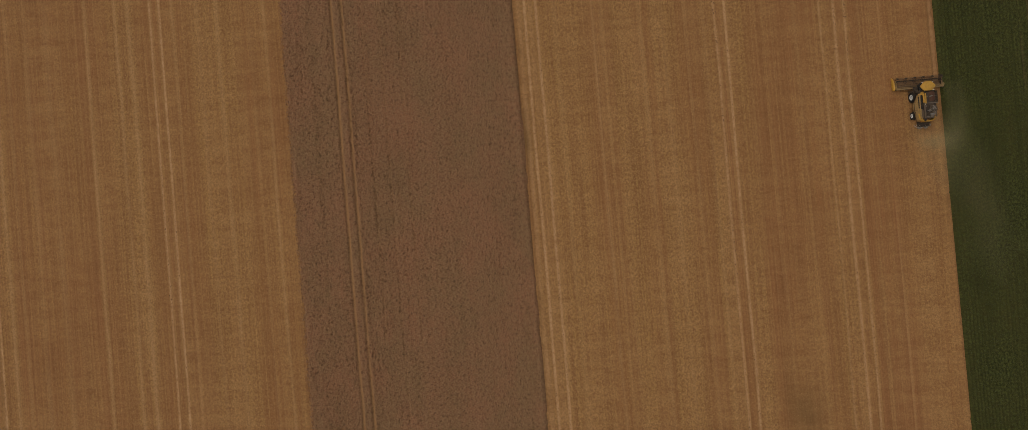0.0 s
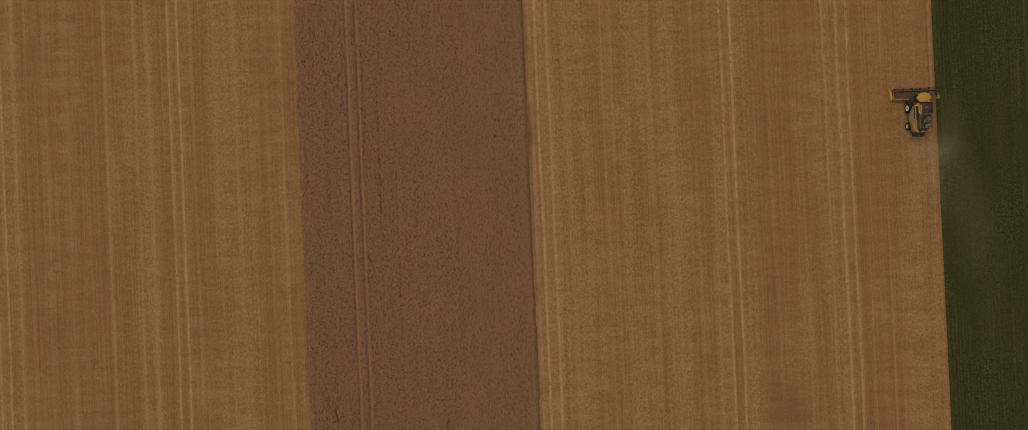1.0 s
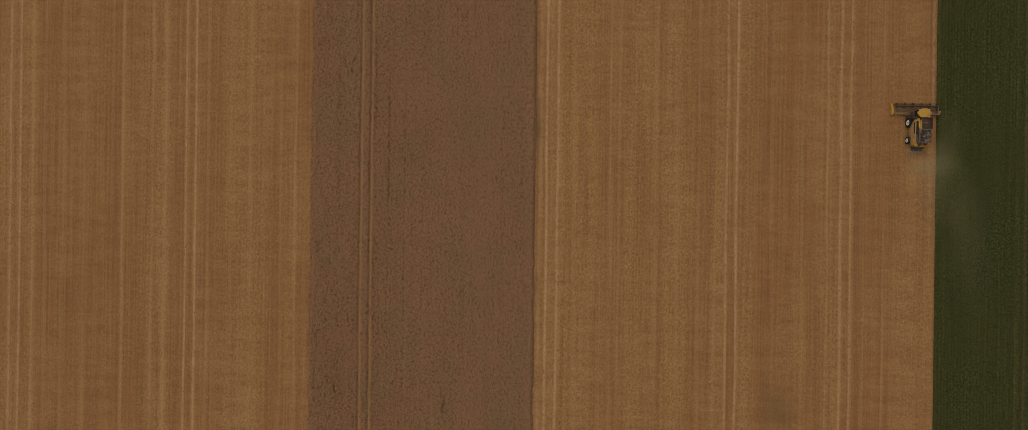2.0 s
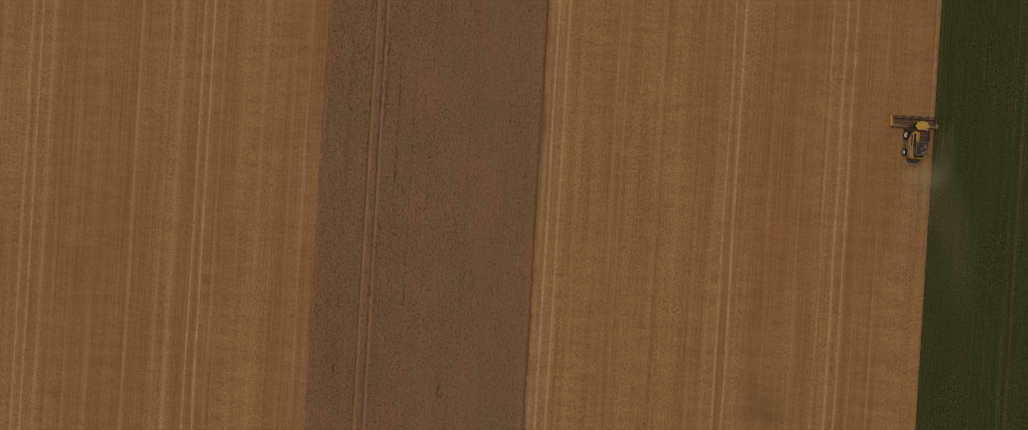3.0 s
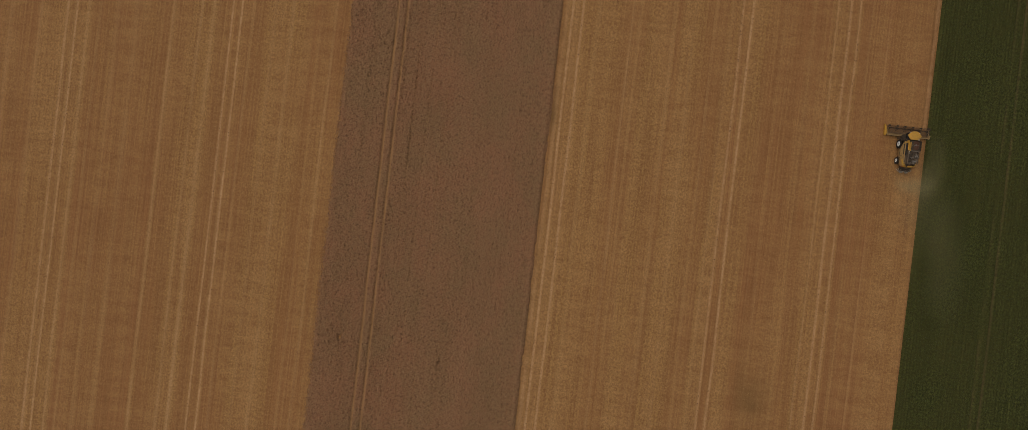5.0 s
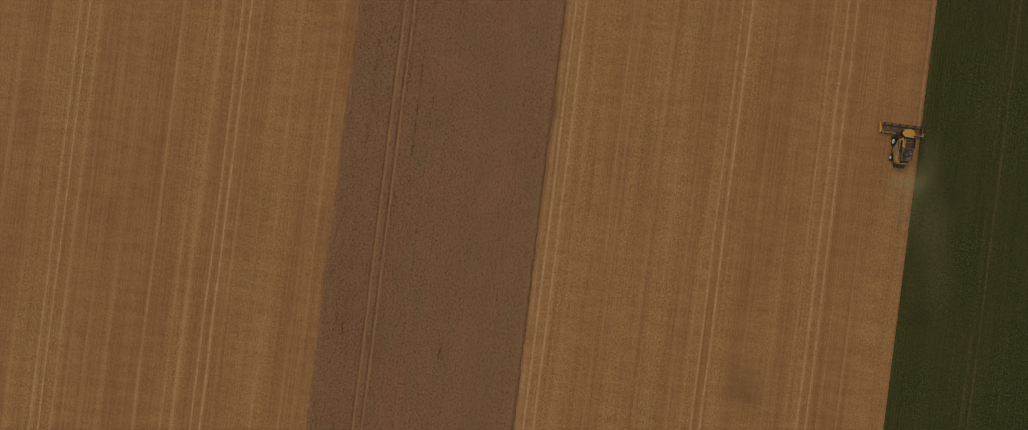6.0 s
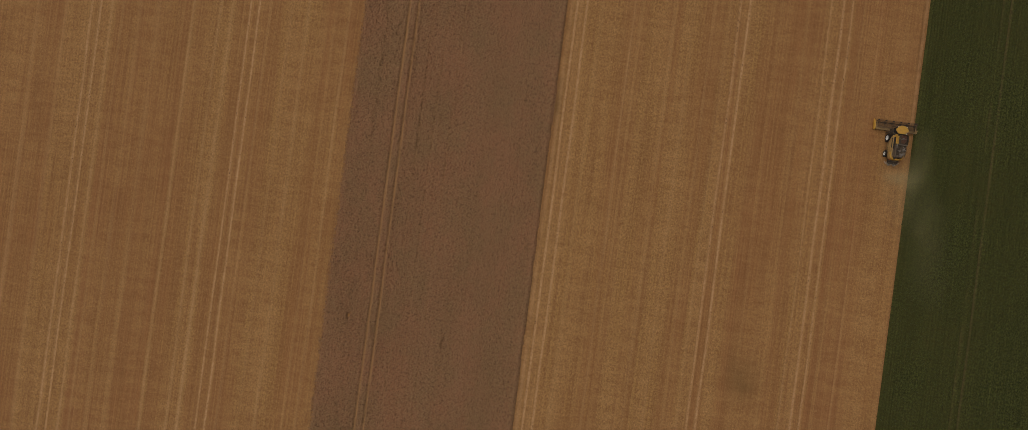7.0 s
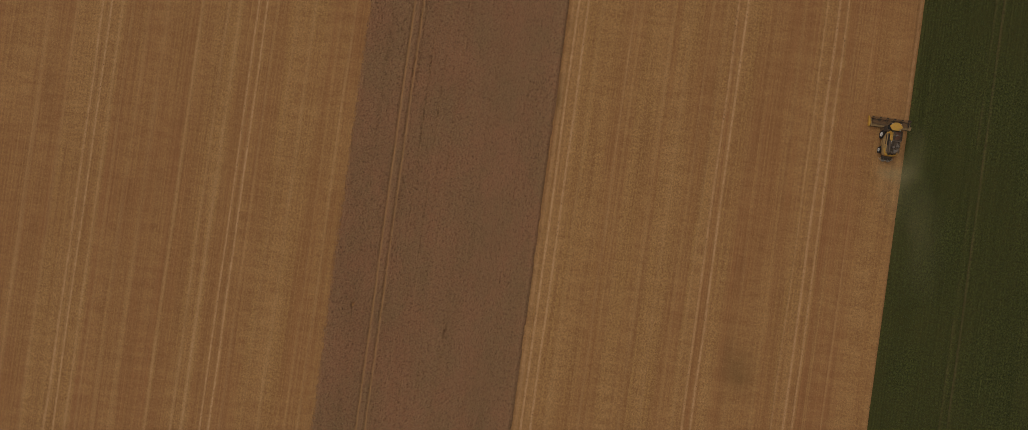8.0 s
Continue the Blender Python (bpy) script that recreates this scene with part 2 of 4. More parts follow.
def stubble_field():
    xs = list(steps(-420, GREEN_W + 0.3, -125, GREEN_W + 0.3, 0.7, 15))
    for x, w, _ in TRACKS + SWATHS:
        xs += [x - 1.1 * w, x - 0.5 * w, x, x + 0.5 * w, x + 1.1 * w]
    xs = np.unique(np.round(xs, 2))
    ys = steps(-420, 420, -84, 84, 0.5, 12)
    X, Y = np.meshgrid(xs, ys)
    Z = 0.05 * wave(X, Y, 3, 5) + 0.04 * wave(X, Y, 0.9, 1.3, 1) + 0.10 * wave(X, Y, 25, 40, 2)
    worn = np.zeros_like(X)
    for i, (x, w, p) in enumerate(TRACKS + SWATHS):
        d = np.abs(X - x - 0.25 * (wave(Y * 0, Y, 1, 14, 30 + i) - 0.5)) / (w * (0.72 if w < 0.42 else 0.50))
        ragged = 0.62 + 0.55 * wave(X * 0 + i, Y, 1, 1.1, 50 + i) if i < len(TRACKS) and p > 0.4 else 0.35 + 0.8 * wave(X * 0 + i, Y, 1, 9.0, 70 + i) + 0.3 * wave(X * 0 + i, Y, 1, 1.4, 90 + i)
        worn = np.maximum(worn, np.clip(1.6 - d, 0, 1) * p * ragged)
        if i < len(TRACKS) and p > 0.4:
            Z = Z - 0.05 * np.clip(1.75 - d, 0, 1)
    ochre = 0.18 + 0.0 * X
    for i, (a, b, p) in enumerate(PASSES):
        inside = np.clip((X - a) / 0.7 + 0.5, 0, 1) * np.clip((b - X) / 0.7 + 0.5, 0, 1)
        ochre = ochre + inside * p * (0.45 + 1.1 * wave(X * 0 + i, Y, 1, 17, 110 + i))
    darken = 0.55 * np.exp(-((X - 50.8) / 3.0) ** 2 - ((Y + 32) / 4.2) ** 2) * (0.6 + 0.7 * wave(X, Y, 1.5, 2.5, 5))
    darken += 0.25 * np.exp(-((X - 47.5) / 2.5) ** 2 - ((Y + 30) / 7.0) ** 2)
    # along the standing crop's edge: flattened straw and the crop's shadow fringe, painted dark
    darken += 0.6 * np.exp(-((X - 1.0) / 0.75) ** 2 - ((Y - 24.0) / 4.5) ** 2)
    darken += 0.35 * np.exp(-((X - 1.2) / 0.6) ** 2) * np.clip(2.4 * wave(X, Y, 1.2, 3.0, 43) - 1.3, 0, 1)
    return tagged(sheet("stubble_field", X, Y, Z, STUBBLE, worn=worn, darken=darken, ochre=ochre),
                  "brown cut grain stubble with pale wheel tracks and straw swaths", "field", kind="structure")


def standing_crop():
    """The uncut strip: a canopy with gaps, ragged edges and two wheel tracks."""
    xs = np.arange(CROP_W - 0.9, CROP_E + 2.0, 0.17)
    ys = steps(-420, 420, -84, 84, 0.22, 12)
    X, Y = np.meshgrid(xs, ys)
    west = CROP_W + 0.35 * (wave(X * 0, Y, 1, 1.1, 4) - 0.5) + 0.3 * (wave(X * 0, Y, 1, 40, 5) - 0.5)
    east = CROP_E + 0.14 * (wave(X * 0, Y, 1, 1.4, 6) - 0.5) + 0.2 * (wave(X * 0, Y, 1, 26, 7) - 0.5)
    Z = 0.44 + 0.08 * wave(X, Y, 0.32, 0.34, 1) + 0.04 * wave(X, Y, 1.6, 2.0, 2) + 0.10 * wave(X, Y, 9, 16, 3)
    Z = Z + 0.10 * (rng.rand(*X.shape) - 0.5)
    # gaps, more of them in some drill rows
    rows = wave(X, Y * 0, 1.1, 1, 8) * 0.75 + wave(X, Y, 7, 11, 9) * 0.55 + np.clip((-24 - X) / 40, 0, 0.3)
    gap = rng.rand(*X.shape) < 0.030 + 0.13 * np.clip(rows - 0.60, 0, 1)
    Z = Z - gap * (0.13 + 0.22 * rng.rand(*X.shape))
    # gap colour: dark soil, with the shade between stems painted in
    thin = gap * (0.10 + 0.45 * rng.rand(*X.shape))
    bare_soil = np.zeros_like(X)
    for x, depth in ((-34.6, 0.21), (-32.6, 0.23), (-28.9, 0.04), (-25.6, 0.05), (-22.0, 0.03)):
        d = np.abs(X - x - 0.3 * (wave(X * 0, Y, 1, 12, 12) - 0.5))
        rut = np.clip(1.8 - d / (0.22 if depth > 0.2 else 0.15), 0, 1) * (0.65 + 0.5 * wave(X, Y, 1, 2.5, 13))
        Z = Z - depth * rut
        # soil colour, held back on the west half where the wall is shaded
        bare_soil = np.maximum(bare_soil, np.where(X > x - 0.05, 1.0, 0.35) * rut * (0.9 if depth > 0.2 else 0.15))
        # dark line west of the deep ruts: the wall's shade painted in
        thin = np.maximum(thin, 0.16 * (depth > 0.2) * np.clip(1.5 - np.abs(X - x + 0.28) / 0.12, 0, 1))
    # dotted gaps along some drill rows, their inner shade darkened into the colour too
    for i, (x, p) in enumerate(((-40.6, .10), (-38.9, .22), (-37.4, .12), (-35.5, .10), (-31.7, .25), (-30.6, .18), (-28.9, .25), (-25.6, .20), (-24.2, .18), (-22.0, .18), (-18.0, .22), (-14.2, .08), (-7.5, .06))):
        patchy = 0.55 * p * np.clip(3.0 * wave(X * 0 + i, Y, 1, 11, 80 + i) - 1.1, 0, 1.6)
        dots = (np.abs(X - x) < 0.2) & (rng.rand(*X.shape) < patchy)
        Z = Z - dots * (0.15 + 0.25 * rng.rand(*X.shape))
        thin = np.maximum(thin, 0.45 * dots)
    bare = np.exp(-((X + 17.2) / 0.6) ** 2 - ((Y + 32.6) / 2.2) ** 2) + np.exp(-((X + 39.2) / 0.6) ** 2 - ((Y + 28.7) / 1.6) ** 2)
    bare += 0.7 * np.exp(-((X + 7.5) / 0.9) ** 2 - ((Y - 13) / 1.2) ** 2)
    bare = np.clip(bare * 1.6 * wave(X, Y, 0.5, 0.6, 14) - 0.25, 0, 1)
    # sunken spots, also coloured dark for soil and the shade inside
    Z, thin = Z - 0.6 * bare, np.maximum(thin, 0.4 * bare)
    # the fringe that the cutter left beside the eastern edge
    reach = 0.25 * wave(X * 0, Y, 1, 9, 15) + 0.25 * np.exp(-((Y - 24.0) / 5.0) ** 2)
    fringe = np.where(X < east + reach, 0.10 + 0.20 * wave(X, Y, 0.4, 0.5, 16), -0.2)
    Z = Z * (1 - 0.5 * np.clip((X - east + 0.5) / 0.5, 0, 1))
    Z = np.where(X < east, Z, fringe)
    # a thin, lower stand along the western edge
    Z = Z * (0.35 + 0.65 * np.clip((X - west) / 1.1, 0, 1))
    Z = np.where(X > west + 1.1 * (rng.rand(*X.shape) - 0.35), Z, -0.2)
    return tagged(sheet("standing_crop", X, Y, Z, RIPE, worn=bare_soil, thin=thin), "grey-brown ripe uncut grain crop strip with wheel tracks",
                  "crop", kind="stuff")


def barley_band():
    """The last uncut pass ahead of the cutter, with a thin ridge beside the green crop."""
    start = COMBINE[1] + 3.35
    xs = np.arange(70.6, 80.5, 0.2)
    ys = steps(start, 420, start, 84, 0.28, 12)
    X, Y = np.meshgrid(xs, ys)
    east = 79.9 + 0.45 * (wave(X * 0, Y, 1, 0.9, 21) - 0.5)
    Z = 0.32 + 0.08 * wave(X, Y, 0.5, 0.7, 22) + 0.05 * rng.rand(*X.shape) + 0.05 * wave(X, Y, 2, 6, 23)
    Z = Z - 0.30 * np.clip(1.5 - np.abs(X - 78.95) / 0.15, 0, 1) * (0.7 + 0.4 * wave(X * 0, Y, 1, 2, 24))
    Z = Z * np.clip((X - 70.8 - 0.8 * wave(X * 0, Y, 1, 1.5, 37)) / 4.0, 0, 1) ** 0.5
    Z = np.where(X > 79.0, 0.10 + 0.20 * wave(X, Y, 0.35, 0.45, 38), Z)
    Z = np.where(X < east, Z, -0.25)
    Z[0, :] = -0.1
    ridge = np.clip((X - 79.05) / 0.15, 0, 1) * (0.28 + 0.30 * wave(X * 0, Y, 1, 1.2, 36))
    return tagged(sheet("uncut_barley", X, Y, Z, STUBBLE, worn=ridge, darken=0.06 + 0.15 * (X > 79.0) * wave(X, Y, 0.5, 0.6, 39), ochre=0.05 + 0.25 * wave(X, Y * 0, 2.2, 1, 44)), "orange-brown uncut ripe grain ahead of the harvester", "crop", kind="stuff")


def green_field():
    xs = steps(GREEN_W - 0.4, 420, GREEN_W - 0.4, 136, 0.16, 14)
    ys = steps(-420, 420, -84, 84, 0.36, 12)
    X, Y = np.meshgrid(xs, ys)
    west = GREEN_W + 0.25 + 0.45 * (wave(X * 0, Y, 1, 1.3, 25) - 0.5)
    row = 0.5 + 0.5 * np.cos((X + 0.12 * wave(X * 0, Y, 1, 8, 29)) * 2 * math.pi / 0.64)
    Z = 0.27 + row * (0.10 + 0.09 * np.exp(-((X - 82) / 2.5) ** 2)) * (0.5 + wave(X, Y, 2.0, 2.6, 45)) + 0.20 * wave(X, Y, 0.5, 0.6, 26) + 0.10 * wave(X, Y, 3, 8, 27) + 0.10 * (rng.rand(*X.shape) - 0.5)
    worn = np.zeros_like(X)
    for i, x in enumerate((95.9, 97.65)):
        d = np.abs(X - x - 0.3 * (wave(X * 0, Y, 1, 15, 31) - 0.5)) / 0.20
        w = np.clip(1.6 - d, 0, 1) * np.clip(1.5 * wave(X * 0, Y, 1, 5, 33 + i) + (0.05, 0.35)[i] - 0.25, 0, 1)
        Z, worn = Z - 0.3 * w, np.maximum(worn, w * (0.12, 0.20)[i])
    Z = np.where(X > west, Z, -0.2)
    return tagged(sheet("green_crop", X, Y, Z, GREEN, worn=worn), "dark green leafy row crop with a faint wheel track", "crop", kind="stuff")


ground_sheet()
stubble_field()
standing_crop()
barley_band()
green_field()


# ---- mesh pieces ----
def box(bm, c, size, turn=(0, 0, 0), bevel=0.0, taper=1.0):
    """A box round c, turned by degrees, its top scaled by taper, its edges bevelled."""
    made = bmesh.ops.create_cube(bm, size=1)["verts"]
    for v in made:
        k = taper if v.co.z > 0 else 1.0
        v.co.x, v.co.y = v.co.x * k, v.co.y * k
    bmesh.ops.transform(bm, verts=made, matrix=pose(*c, *turn) @ Matrix.Diagonal((*size, 1)))
    if bevel:
        edges = list({e for v in made for e in v.link_edges})
        bmesh.ops.bevel(bm, geom=edges, offset=bevel, segments=2, affect="EDGES", profile=0.6)


def rod(bm, a, b, r, r2=None, sides=12):
    """A round bar from a to b."""
    a, b = Vector(a), Vector(b)
    m = Matrix.Translation((a + b) / 2) @ (b - a).to_track_quat("Z", "Y").to_matrix().to_4x4()
    bmesh.ops.create_cone(bm, cap_ends=True, segments=sides, radius1=r, radius2=r if r2 is None else r2, depth=(b - a).length, matrix=m)


def pipe(bm, points, r, sides=10):
    for a, b in zip(points, points[1:]):
        rod(bm, a, b, r, sides=sides)
    for p in points[1:-1]:
        bmesh.ops.create_uvsphere(bm, u_segments=sides, v_segments=6, radius=r, matrix=Matrix.Translation(p))


def lathe(bm, profile, centre=(0, 0, 0), sides=32):
    """Turns a profile of (along x, radius) round the x axis."""
    rings = []
    for x, r in profile:
        rings.append([bm.verts.new((centre[0] + x, centre[1] + r * math.cos(2 * math.pi * i / sides), centre[2] + r * math.sin(2 * math.pi * i / sides)))
                      for i in range(sides)])
    for p, q in zip(rings, rings[1:]):
        for i in range(sides):
            bm.faces.new((p[i], p[(i + 1) % sides], q[(i + 1) % sides], q[i]))
    for ring in (rings[0], rings[-1]):
        bm.faces.new(ring)


def loft(bm, rings, closed=True):
    """Skins rings of equally many points, and caps both ends."""
    made = [[bm.verts.new(p) for p in ring] for ring in rings]
    n = len(made[0])
    for p, q in zip(made, made[1:]):
        for i in range(n if closed else n - 1):
            bm.faces.new((p[i], p[(i + 1) % n], q[(i + 1) % n], q[i]))
    if closed:
        bm.faces.new(made[0])
        bm.faces.new(made[-1])


def slab(bm, outline, z0, z1, crown=0.0, inset=0.12):
    """A plate with the given outline, rounded at its upper edge and domed by crown."""
    cx = sum(p[0] for p in outline) / len(outline)
    cy = sum(p[1] for p in outline) / len(outline)

    def ring(k, z):
        return [(cx + (x - cx) * k, cy + (y - cy) * k, z) for x, y in outline]
    top = z1 - z0
    loft(bm, [ring(1 - inset * 0.4, z0), ring(1, z0 + top * 0.25), ring(1, z0 + top * 0.7), ring(1 - inset * 0.4, z0 + top * 0.93),
              ring(1 - inset, z1), ring(0.5, z1 + crown * 0.8), ring(0.15, z1 + crown)])


def part(name, bm, material, parent, label="", smooth=False):
    """Links a bmesh as one mesh object under a thing or a part."""
    bmesh.ops.recalc_face_normals(bm, faces=bm.faces)
    me = bpy.data.meshes.new(name)
    bm.to_mesh(me)
    bm.free()
    me.materials.append(material)
    if smooth:
        me.polygons.foreach_set("use_smooth", np.full(len(me.polygons), True))
    ob = new(name, me)
    ob.parent = parent
    if label:
        ob["label"] = label
    return ob


def boxes(*rows):
    bm = bmesh.new()
    for row in rows:
        box(bm, *row)
    return bm


# ---- the harvester: x across, y ahead, its origin on the ground under the front axle ----
def wheel(parent, x, y, r, width, side):
    """A tyre with lugs on a pale dished rim; side is -1 or 1."""
    bm = bmesh.new()
    w = width / 2
    lathe(bm, [(-w * 0.72, r * 0.56), (-w * 0.96, r * 0.64), (-w, r * 0.80), (-w * 0.86, r * 0.93), (-w * 0.4, r * 0.975), (w * 0.4, r * 0.975),
               (w * 0.86, r * 0.93), (w, r * 0.80), (w * 0.96, r * 0.64), (w * 0.72, r * 0.56)], (x, y, r), 40)
    for i in range(22):
        a = 360 * i / 22
        for k in (-1, 1):
            d = radians(a + (8 if k > 0 else 0))
            box(bm, (x + k * w * 0.48, y + r * 0.985 * math.cos(d), r + r * 0.985 * math.sin(d)), (w * 0.95, 0.07, 0.09), (math.degrees(d), 0, k * 28 * side))
    tyre = part("tyre", bm, RUBBER, parent, "black ribbed rubber tyre", True)
    bm = bmesh.new()
    o = side * w
    lathe(bm, [(o * 0.72, r * 0.57), (o * 0.93, r * 0.47), (o * 0.91, r * 0.42), (o * 0.74, r * 0.36), (o * 0.70, r * 0.22), (o * 0.84, r * 0.19), (o * 0.86, 0.02)], (x, y, r), 32)
    part("rim", bm, RIM, tyre, "pale grey dished steel rim", True)
    bm = bmesh.new()
    for i in range(8):
        a = 2 * math.pi * i / 8
        p = (x + o * 0.84, y + r * 0.14 * math.cos(a), r + r * 0.14 * math.sin(a))
        rod(bm, p, (p[0] + side * 0.06, p[1], p[2]), 0.022, sides=6)
    rod(bm, (x + o * 0.75, y, r), (x + o * 0.98, y, r), r * 0.09, r * 0.07, 12)
    part("hub", bm, STEEL, tyre)


def cutter(parent):
    """The grain header with its reel, auger, knife and dividers."""
    L, R = -4.55, 4.45
    mid, span = (L + R) / 2, R - L
    bm = boxes(((mid, 1.72, 0.72), (span, 0.06, 0.95), (-8, 0, 0)), ((mid, 2.45, 0.16), (span, 1.45, 0.06), (4, 0, 0)))
    frame_back = part("header_frame", bm, TROUGH, parent, "dark dusty steel header trough")
    bm = boxes(((mid, 1.62, 1.20), (span, 0.20, 0.20), (0, 0, 0), 0.03), ((mid, 1.95, 1.0), (span, 0.10, 0.08)))
    part("top_beam", bm, STRAWY, frame_back, "straw-dusted yellow cross beam")
    for i in range(9):
        part("rib", boxes(((L + 0.3 + i * (span - 0.6) / 8, 1.60, 0.75), (0.08, 0.14, 0.9))), DARK, frame_back)
    # auger with flights that wind inwards from both ends
    bm = bmesh.new()
    rod(bm, (L + 0.05, 2.28, 0.56), (R - 0.05, 2.28, 0.56), 0.17, sides=16)
    for s, x0 in ((1, L + 0.1), (-1, R - 0.1)):
        last = None
        for i in range(90):
            a = 2 * math.pi * i / 14
            x = x0 + s * i * 0.044
            c, k = math.cos(a * s), math.sin(a * s)
            pair = [bm.verts.new((x, 2.28 + 0.16 * c, 0.56 + 0.16 * k)), bm.verts.new((x, 2.28 + 0.32 * c, 0.56 + 0.32 * k))]
            if last:
                bm.faces.new((last[0], last[1], pair[1], pair[0]))
            last = pair
    part("auger", bm, TINE, frame_back, "straw-stained steel feed auger")
    bm = boxes(((mid, 3.20, 0.14), (span, 0.10, 0.05)))
    for i in range(90):
        x = L + 0.05 + i * (span - 0.1) / 89
        box(bm, (x, 3.32, 0.14), (0.03, 0.22, 0.03), (0, 0, 0), 0.0, 0.5)
    part("knife", bm, TINE, frame_back)
    bm = bmesh.new()
    n = 60
    rows = [[bm.verts.new((L + 0.1 + (span - 0.2) * i / n, 1.95 + 1.2 * j / 5, 0.24 + 0.16 * random.random() * (1 if j < 5 else 0.3))) for i in range(n + 1)] for j in range(6)]
    for j in range(5):
        for i in range(n):
            bm.faces.new((rows[j][i], rows[j][i + 1], rows[j + 1][i + 1], rows[j + 1][i]))
    part("cut_straw", bm, STRAWMAT, frame_back, "cut brown straw lying in the trough")
    # reel
    cy, cz, r = 3.22, 1.12, 0.62
    bm = bmesh.new()
    rod(bm, (L + 0.1, cy, cz), (R - 0.1, cy, cz), 0.10, sides=12)
    reel = part("reel", bm, DARK, parent, "dark steel reel with tine bars")
    for k in range(6):
        a = 2 * math.pi * k / 6 + 0.35
        y, z = cy + r * math.cos(a), cz + r * math.sin(a)
        bm = bmesh.new()
        rod(bm, (L + 0.12, y, z), (R - 0.12, y, z), 0.035, sides=8)
        for i in range(56):
            x = L + 0.2 + i * (span - 0.4) / 55
            rod(bm, (x, y, z), (x, y - 0.05, z - 0.24), 0.012, sides=4)
        part("tine_bar", bm, TINE, reel)
    for i in range(6):
        x = L + 0.22 + i * (span - 0.44) / 5
        bm = bmesh.new()
        for k in range(6):
            a = 2 * math.pi * k / 6 + 0.35
            rod(bm, (x, cy, cz), (x, cy + r * math.cos(a), cz + r * math.sin(a)), 0.035, sides=6)
            b = a + 2 * math.pi / 6
            rod(bm, (x, cy + r * 0.96 * math.cos(a), cz + r * 0.96 * math.sin(a)), (x, cy + r * 0.96 * math.cos(b), cz + r * 0.96 * math.sin(b)), 0.03, sides=6)
        box(bm, (x, cy + 0.46, cz + 0.40), (0.40, 0.34, 0.12), (-40, 0, 0), 0.03)
        part("spider", bm, DARK, reel)
    for x in (L + 0.02, R - 0.02):
        bm = boxes(((x, 2.35, 1.30), (0.10, 1.95, 0.14), (-6, 0, 0), 0.02))
        rod(bm, (x, 1.75, 0.95), (x, 2.7, 1.20), 0.045, sides=10)
        part("reel_arm", bm, STRAWY, reel, "straw-dusted reel arm")
    # dividers
    for s, x, mat, label in ((-1, L - 0.20, YELLOW, "yellow rounded crop divider"), (1, R + 0.18, DARK, "dark crop divider with dusty back")):
        bm = bmesh.new()
        rings = []
        for y, w, z0, z1 in ((1.50, .14, .35, .85), (1.62, .19, .25, 1.05), (2.1, .21, .18, 1.18), (2.9, .19, .14, 1.10), (3.5, .15, .10, .85), (3.95, .11, .08, .50), (4.20, .04, .08, .22)):
            ring = []
            for i in range(12):
                a = 2 * math.pi * i / 12
                c, k = math.cos(a), math.sin(a)
                ring.append((x + w * math.copysign(abs(c) ** 0.7, c), y, (z0 + z1) / 2 + (z1 - z0) / 2 * math.copysign(abs(k) ** 0.7, k)))
            rings.append(ring)
        loft(bm, rings)
        part("divider", bm, mat, parent, label, True)
    bm = boxes(((R + 0.15, 1.95, 1.12), (0.55, 0.75, 0.30), (0, 0, -12), 0.06))
    part("drive_cover", bm, STRAWY, parent, "straw-dusted drive cover")
    bm = bmesh.new()
    rod(bm, (R + 0.18, 3.9, 0.9), (R + 0.30, 4.35, 0.12), 0.05, sides=8)
    rod(bm, (R + 0.05, 3.3, 1.35), (R + 0.18, 4.1, 0.75), 0.05, sides=8)
    box(bm, (R + 0.12, 3.62, 1.15), (0.42, 0.55, 0.30), (0, 0, 0), 0.05)
    part("divider_bar", bm, DARK, parent)


